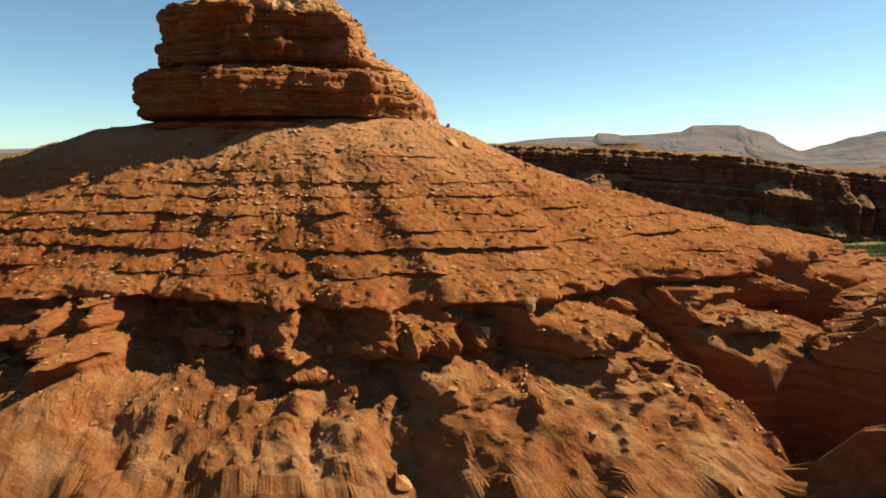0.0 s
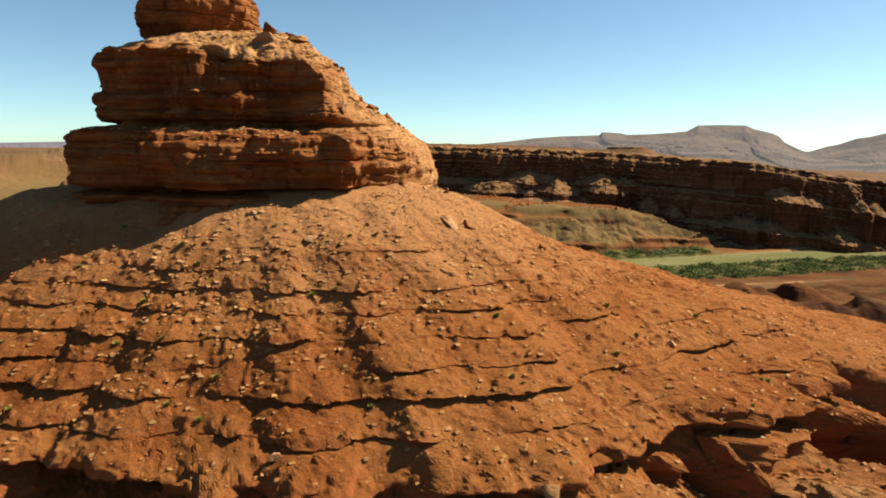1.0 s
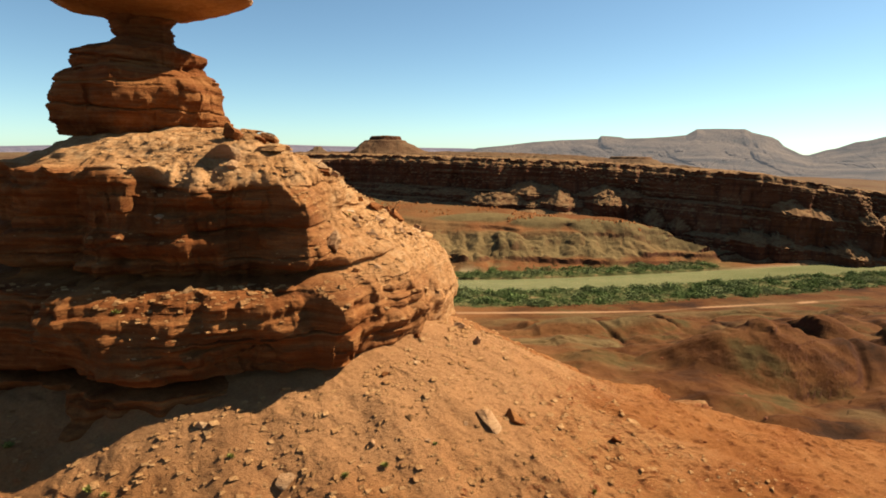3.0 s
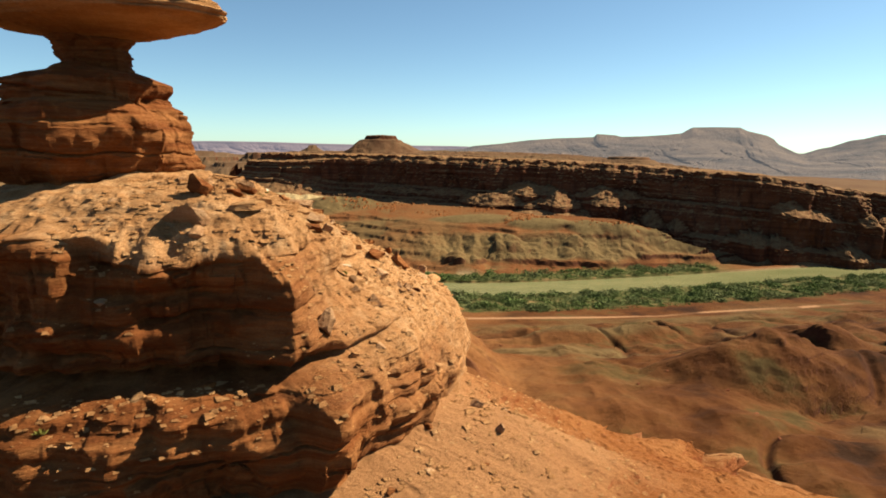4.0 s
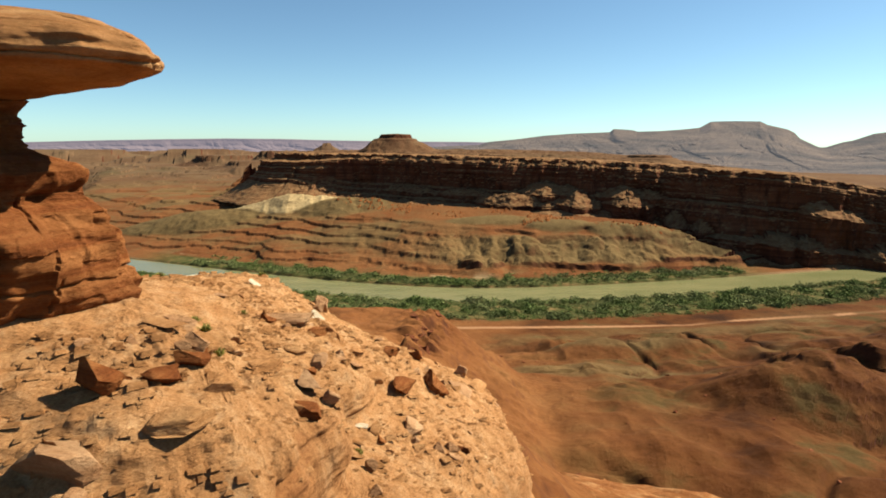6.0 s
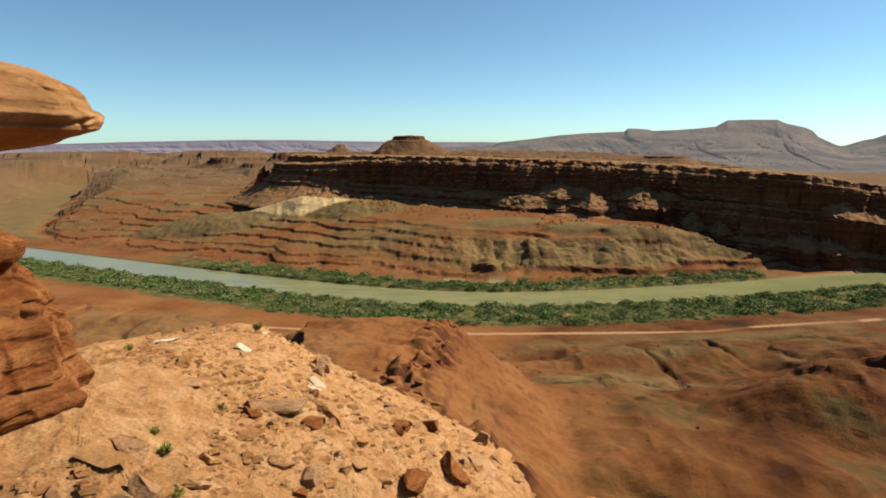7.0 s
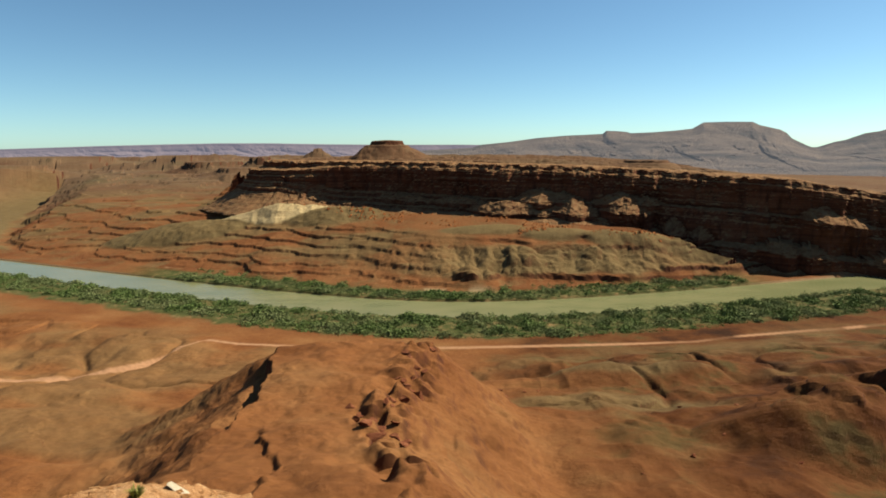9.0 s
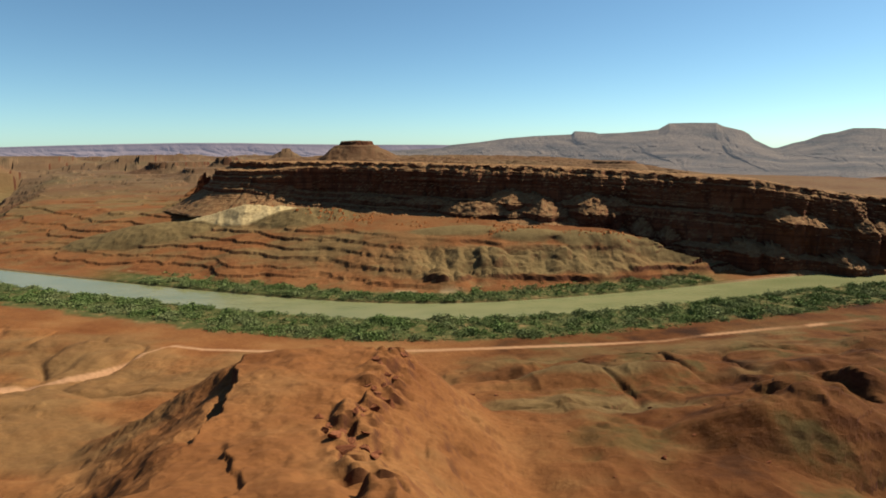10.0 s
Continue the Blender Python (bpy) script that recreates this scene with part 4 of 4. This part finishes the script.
# ---------------------------------------------------------------- far mountains and mesas
def skyline(name, xs, ys, tops, base, depth, material, label, seed, rough):
    cols = np.linspace(xs[0], xs[-1], 560)
    top = np.interp(cols, xs, tops)
    yy = np.interp(cols, xs, ys)
    v = np.linspace(0, 1, 46)
    cc, vv = np.meshgrid(cols, v)
    ker = np.hanning(81) / np.hanning(81).sum()
    low = np.convolve(np.pad(top, 40, mode="edge"), ker, "valid")
    crest = step(0.82, 0.95, vv)
    tt, y0 = low[None] * (1 - crest) + top[None] * crest, np.meshgrid(yy, v)[0]
    z = base + (tt - base) * np.interp(vv, [0, 0.35, 0.6, 0.8, 0.93, 0.955, 1.0], [0, 0.10, 0.25, 0.52, 0.84, 0.94, 1.0])
    gul = ridged(cc / 190 + 1.1 * vv + 0.5 * vnoise(cc / 240, vv * 2.5, seed=seed + 5), vv * 2.6, octaves=5, seed=seed)
    y = y0 - depth * (1 - vv) + rough * gul * np.minimum(1 - vv, 0.55) * 2.6
    x = cc + rough * 0.3 * fbm(cc / 120, vv * 3, seed=seed + 2) * (1 - vv)
    x = x * y / y0
    back = np.stack([cc[-1], y0[-1] + 400, np.full_like(cc[-1], base)], -1)[None]
    me = grid_mesh(name, np.concatenate([np.stack([x, y, z], -1), back]))
    me.materials.append(material)
    return tagged(new(name, me), label, "mountains", kind="structure")


WEST_RANGE = ((-300, 92), (127, 112), (173, 127), (319, 141), (464, 160), (608, 171), (804, 179), (820, 195), (870, 193), (923, 189), (947, 182), (1066, 186), (1180, 194), (1264, 203), (1319, 234), (1440, 237), (1572, 236), (1610, 219), (1716, 196), (1752, 179), (1782, 150), (1865, 113), (1990, 70))
EAST_RANGE = ((1700, 60), (1833, 94), (1981, 104), (2056, 104), (2127, 132), (2185, 142), (2290, 178), (2365, 188), (2461, 212), (2593, 212), (2720, 202), (3000, 170), (3300, 120))
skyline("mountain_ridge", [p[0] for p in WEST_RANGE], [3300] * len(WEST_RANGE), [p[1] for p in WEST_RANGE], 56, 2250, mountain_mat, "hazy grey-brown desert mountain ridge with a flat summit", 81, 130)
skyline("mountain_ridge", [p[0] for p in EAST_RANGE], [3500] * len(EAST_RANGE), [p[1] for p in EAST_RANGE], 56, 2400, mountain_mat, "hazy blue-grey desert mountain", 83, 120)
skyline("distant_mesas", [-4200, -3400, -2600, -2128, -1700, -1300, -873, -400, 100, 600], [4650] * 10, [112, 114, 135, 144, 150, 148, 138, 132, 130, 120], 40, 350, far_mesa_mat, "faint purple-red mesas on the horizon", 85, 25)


# ---------------------------------------------------------------- loose stones and desert shrubs
from mathutils.bvhtree import BVHTree


def surface_of(*names):
    trees = []
    for nm in names:
        me = bpy.data.objects[nm].data
        co = np.empty(len(me.vertices) * 3, np.float32)
        me.vertices.foreach_get("co", co)
        vi = np.empty(len(me.loops), np.int32)
        me.loops.foreach_get("vertex_index", vi)
        trees.append(BVHTree.FromPolygons(co.reshape(-1, 3).tolist(), vi.reshape(-1, 4).tolist()))

    def drop(x, y):
        best = None
        for t in trees:
            hit = t.ray_cast(Vector((x, y, 114.5)), Vector((0, 0, -1)))
            if hit[0] is not None and (best is None or hit[0].z > best[0].z):
                best = hit
        return (best[0], best[1]) if best else (None, None)
    return drop


drop = surface_of("pedestal", "hill")


rock_dark = rock_material("dark_purple_red_sandstone", (0.080, 0.024, 0.013), (0.152, 0.050, 0.024), (0.216, 0.084, 0.040))


rock_tan = rock_material("dusty_tan_sandstone", (0.24, 0.115, 0.055), (0.39, 0.21, 0.105), (0.50, 0.31, 0.175))


def boulder_mesh(seed, flat):
    """A broken block: a ball cut by random planes into facets, then roughened."""
    r = random.Random(seed)
    bm = bmesh.new()
    bmesh.ops.create_icosphere(bm, subdivisions=3, radius=1.0)
    planes = [(Vector((r.gauss(0, 1), r.gauss(0, 1), r.gauss(0, 0.8))).normalized(), r.uniform(0.30, 0.62)) for _ in range(13)]
    for v in bm.verts:
        for n, d in planes:
            over = v.co.dot(n) - d
            if over > 0:
                v.co -= n * over
        v.co *= 1 + 0.06 * noise.noise(v.co * 2.3 + Vector((seed, 0, 0))) + 0.03 * noise.noise(v.co * 6 + Vector((seed, 0, 0)))
        v.co.z *= flat
    me = bpy.data.meshes.new("boulder")
    bm.to_mesh(me)
    bm.free()
    me.materials.append((rock_tan, rock_cap, rock_tan, rock_red, rock_cap)[seed % 5])
    return me


BLOCKS = [boulder_mesh(i, (0.55, 0.30, 0.7, 0.38, 0.22, 0.5)[i % 6]) for i in range(12)]


RED_BLOCKS = [me.copy() for me in BLOCKS]
for me in RED_BLOCKS:
    me.materials[0] = rock_dark


def boulder(x, y, size, seed, label, tilt=14.0):
    p, n = drop(x, y)
    if p is None:
        return None
    n = n if n.z > 0 else -n
    if n.z < 0.62:
        return None
    r = random.Random(seed)
    size = size * 1.6
    ob = new("boulder", BLOCKS[r.randrange(12)])
    up = Vector((0, 0, 1)).lerp(n, 0.8).normalized()
    turn = up.to_track_quat("Z", "Y").to_matrix().to_4x4()
    ob.matrix_world = Matrix.Translation(p + up * size * 0.10) @ turn @ pose(0, 0, 0, r.uniform(-tilt, tilt), r.uniform(-tilt, tilt), r.uniform(0, 360)) @ Matrix.Diagonal((size * r.uniform(0.8, 1.4), size * r.uniform(0.7, 1.1), size, 1))
    return tagged(ob, label, "boulder", "loose boulders on the slopes")


rb = random.Random(11)
slab = boulder(-21.5, 92.2, 0.8, 77, "pale bleached sandstone slab lying flat on the rubble", 4.0)
pale_mat = rock_material("bleached_sandstone", (0.38, 0.30, 0.205), (0.51, 0.42, 0.30), (0.60, 0.515, 0.39))
slab.data = slab.data.copy()
slab.data.materials[0] = pale_mat
for i in range(6):
    pale = boulder(rb.uniform(-20, -7), rb.uniform(80, 104), rb.uniform(0.25, 0.6), 1700 + i, "pale bleached sandstone slab lying flat on the rubble", 10.0)
    if pale is not None:
        pale.data = slab.data
# larger blocks on the shoulder and ledge
def shoulder_rock(x, y, size, turn, lean, mesh, label):
    """A block of the given length, breadth and height, part sunk in the rubble."""
    p, n = drop(x, y)
    if p is None:
        return
    me = BLOCKS[mesh]
    co = np.empty(len(me.vertices) * 3, np.float32)
    me.vertices.foreach_get("co", co)
    span = np.ptp(co.reshape(-1, 3), axis=0)
    ob = new("boulder", me)
    ob.matrix_world = pose(p.x, p.y, p.z + 0.28 * size[2], lean, 0.6 * lean, turn) @ Matrix.Diagonal((size[0] / span[0], size[1] / span[1], size[2] / span[2], 1))
    tagged(ob, label, "boulder", "loose boulders on the slopes")


for x, y, size, turn, lean, mesh, label in (
        (-15.9, 73.0, (1.3, 1.0, 1.3), 25, 22, 8, "upright pointed brown sandstone block standing in rubble"),
        (-15.8, 70.5, (2.3, 1.5, 1.1), 160, 8, 5, "broad brown sandstone block casting a deep shadow"),
        (-14.9, 69.7, (1.0, 0.7, 0.6), 80, 12, 7, "small tan block beside a broad brown block"),
        (-13.4, 72.1, (2.0, 1.3, 0.55), 200, 6, 1, "flat tan sandstone slab lying on the shoulder"),
        (-14.6, 74.3, (1.6, 1.2, 0.6), 120, 10, 3, "brown sandstone slab among stacked slabs"),
        (-14.2, 75.5, (1.3, 0.8, 0.6), 60, 16, 8, "brown broken slab leaning among stacked slabs"),
        (-13.0, 74.6, (1.1, 0.9, 0.5), 10, 12, 9, "tan broken slab among stacked slabs"),
        (-16.0, 77.5, (1.7, 1.1, 0.4), 150, 5, 4, "flat cream sandstone slab lying on the shoulder"),
        (-13.7, 86.6, (2.7, 1.3, 0.6), 15, 7, 10, "long red-brown slab at the shoulder's edge"),
        (-12.4, 86.0, (0.9, 0.9, 0.8), 70, 15, 3, "dark red block at the shoulder's edge"),
        (-11.2, 78.6, (1.4, 1.0, 0.8), 100, 10, 0, "pitted tan block on the shoulder"),
        (-9.5, 85.7, (1.1, 0.8, 0.7), 30, 15, 6, "tan block on the steep eastern slope"),
        (-8.0, 95.0, (1.5, 1.0, 0.8), 140, 12, 8, "brown block at the northern edge of the shoulder"),
        (-10.6, 76.7, (1.2, 0.9, 0.7), 0, 18, 3, "dark red block on the steep eastern slope")):
    shoulder_rock(x, y, size, turn, lean, mesh, label)
for x, y, size in ( (-14.8, 78.6, 0.75), (-12.8, 78.2, 0.65), (-10.8, 76.8, 0.6), (0.8, 67.2, 0.95), (2.6, 68.4, 0.6), (-8.2, 87.5, 0.9), (-6.6, 90.2, 0.8), (-9.4, 92.4, 0.6), (-5.0, 94.0, 1.0), (-3.8, 96.4, 0.9), (-12.0, 88.0, 0.7), (-7.4, 84.2, 0.7), (9.5, 70.0, 0.6), (12.0, 74.0, 0.8), (-47, 83, 1.3), (-52, 84, 0.8), (-42, 82, 0.6)):
    boulder(x, y, size, int(x * 91 + y * 17), "large broken red sandstone block lying on the talus")
for i in range(34):
    boulder(rb.uniform(-17, -5), rb.uniform(69, 98), rb.uniform(0.28, 0.65), 1500 + i, "broken tan sandstone slab on the rubble shoulder", 20.0)
for i in range(80):
    a = rb.uniform(-100, 75)
    d = rb.uniform(6, 24)
    x, y = PX + d * math.cos(radians(a)), PY + d * math.sin(radians(a))
    boulder(x, y, rb.uniform(0.18, 0.42), 500 + i, "small angular sandstone rock lying on rubble")
for i in range(50):
    x, y = rb.uniform(-50, 30), rb.uniform(46, 68)
    boulder(x, y, rb.uniform(0.15, 0.38), 900 + i, "small angular sandstone rock on the stepped hillside")
for i in range(36):
    x, y = rb.uniform(-22, 32), rb.uniform(30, 45)
    boulder(x, y, rb.uniform(0.2, 0.6), 1200 + i, "fallen red sandstone block half buried in lower talus")


def pebbles():
    r = random.Random(5)
    verts, faces = [], []
    for i in range(15000):
        if i % 5 < 2 or i > 11500:
            a, d = radians(r.uniform(-95, 110)), 5 + 27 * r.random()
            x, y = PX + d * math.cos(a), PY + d * math.sin(a)
        else:
            x, y = r.uniform(-52, 40), r.uniform(38, 72)
        p, n = drop(x, y)
        if p is None or (i > 11500 and abs(n.z) < 0.55):
            continue
        s = 0.04 + 0.16 * r.random() ** 2 if i > 11500 else 0.05 + (0.30 if i % 5 < 2 else 0.22) * r.random() ** 3
        base = len(verts)
        for dx, dy, dz in ((1, 0, 0), (0.2, 0.9, 0), (-0.9, 0.3, 0), (-0.2, -0.8, 0), (0.5, 0.3, 0.5), (-0.5, -0.2, 0.45)):
            verts.append((p.x + s * (dx + r.uniform(-0.3, 0.3)), p.y + s * (dy + r.uniform(-0.3, 0.3)), p.z + s * (dz + r.uniform(-0.1, 0.2))))
        faces += [tuple(base + k for k in f) for f in ((0, 1, 4), (1, 5, 4), (1, 2, 5), (2, 3, 5), (3, 4, 5), (3, 0, 4))]
    me = bpy.data.meshes.new("scattered_stones")
    me.from_pydata(verts, [], faces)
    me.materials.append(rock_cap)
    tagged(new("scattered_stones", me), "scattered tan stones and gravel on the slopes", "gravel", kind="stuff")


pebbles()

twig_mat, tt_, tb_ = nodes_of("shrub_twigs", 0.9)
tnet = Net(tt_)
tisl = tt_.nodes.new("ShaderNodeNewGeometry").outputs["Random Per Island"]
tnet.link(tnet.ramp(tisl, [(0.0, (0.112, 0.112, 0.024)), (0.6, (0.208, 0.200, 0.048)), (1.0, (0.288, 0.248, 0.088))]), tb_.inputs["Base Color"])


def shrub_mesh(seed):
    r = random.Random(seed)
    verts, faces = [], []
    for _ in range(150):
        a, lean, h = r.uniform(0, 6.283), r.uniform(0.1, 1.1), r.uniform(0.5, 1.0)
        tip = Vector((math.cos(a) * math.sin(lean), math.sin(a) * math.sin(lean), math.cos(lean))) * h
        side = Vector((-math.sin(a), math.cos(a), r.uniform(-0.3, 0.3))) * 0.06
        root = Vector((r.gauss(0, 0.15), r.gauss(0, 0.15), 0))
        b = len(verts)
        verts += [root, root + tip * 0.55 + side, root + tip, root + tip * 0.5 - side]
        faces.append((b, b + 1, b + 2, b + 3))
    me = bpy.data.meshes.new("desert_shrub")
    me.from_pydata([tuple(v) for v in verts], [], faces)
    me.materials.append(twig_mat)
    return me


SHRUBS = [shrub_mesh(i) for i in range(4)]
places = [(-14.2, 77.6, 0.45), (-15.4, 79.5, 0.5), (-16.3, 80.6, 0.4), (-18.1, 98.0, 0.5), (-24.6, 88.9, 0.5), (-19.6, 100.0, 0.7), (-21.4, 88.2, 0.45), (-15.5, 84.0, 0.4), (-9.5, 80.0, 0.4)]
places += [(rb.uniform(-45, 28), rb.uniform(46, 66), rb.uniform(0.25, 0.5)) for _ in range(55)]
for i, (x, y, size) in enumerate(places):
    p, n = drop(x, y)
    if p is not None:
        ob = new("desert_shrub", SHRUBS[i % 4])
        ob.matrix_world = Matrix.Translation(p - Vector((0, 0, 0.03))) @ pose(0, 0, 0, 0, 0, 47 * i) @ Matrix.Diagonal((size, size, size * 0.8, 1))
        tagged(ob, "small dry olive-green desert shrub rooted in talus", "shrub", "desert shrubs")


for i in range(52):
    # dark blocks along the broken eastern edge of the spur, and a few on the valley floor
    if i < 34:
        y = rb.uniform(175, 285)
        x = float(np.interp(y, [150, 200, 270], [-7, -21, -13])) + rb.gauss(0, 4)
    elif i < 46:
        x, y = rb.uniform(20, 110), rb.uniform(180, 330)
    else:
        x, y = 10 + rb.gauss(0, 2.5), 292 + rb.gauss(0, 6)
    size = rb.uniform(0.8, 2.6) if i < 34 else rb.uniform(0.6, 1.6) if i < 46 else rb.uniform(1.6, 3.0)
    z = float(land(np.array([x]), np.array([y]))[0][0])
    ob = new("boulder", RED_BLOCKS[i % 12])
    ob.matrix_world = pose(x, y, z + 0.1 * size, rb.uniform(-20, 20), rb.uniform(-20, 20), rb.uniform(0, 360)) @ Matrix.Diagonal((size * 1.2, size, size * 1.1, 1))
    tagged(ob, "dark red sandstone block on the spur below the hill", "boulder", "blocks on the spur")


def far_boulders():
    """Fallen blocks on the benches below the mesa."""
    r = np.random.RandomState(21)
    x = r.uniform(-190, 200, 3200)
    y = rim_y(x) - r.uniform(14, 110, 3200)
    keep = vnoise(x / 30, y / 18, seed=91) > 0.0
    x, y = x[keep], y[keep]
    z = land(x, y)[0]
    s = 0.4 + 2.0 * r.rand(len(x)) ** 4
    shape = np.array([(1, 0, -0.3), (0.2, 1, -0.3), (-0.9, 0.4, -0.3), (-0.2, -0.9, -0.3), (0.5, 0.3, 0.9), (-0.5, -0.2, 0.8)])
    v = shape[None] + r.uniform(-0.3, 0.3, (len(x), 6, 3))
    co = np.stack([x, y, z], -1)[:, None] + v * s[:, None, None]
    tri = np.array([(0, 1, 4), (1, 5, 4), (1, 2, 5), (2, 3, 5), (3, 4, 5), (3, 0, 4)])
    me = bpy.data.meshes.new("fallen_blocks")
    me.from_pydata(co.reshape(-1, 3).tolist(), [], (tri[None] + 6 * np.arange(len(x))[:, None, None]).reshape(-1, 3).tolist())
    me.materials.append(rock_red)
    tagged(new("fallen_blocks", me), "fallen red sandstone blocks below the mesa cliffs", "boulders", kind="stuff")


far_boulders()
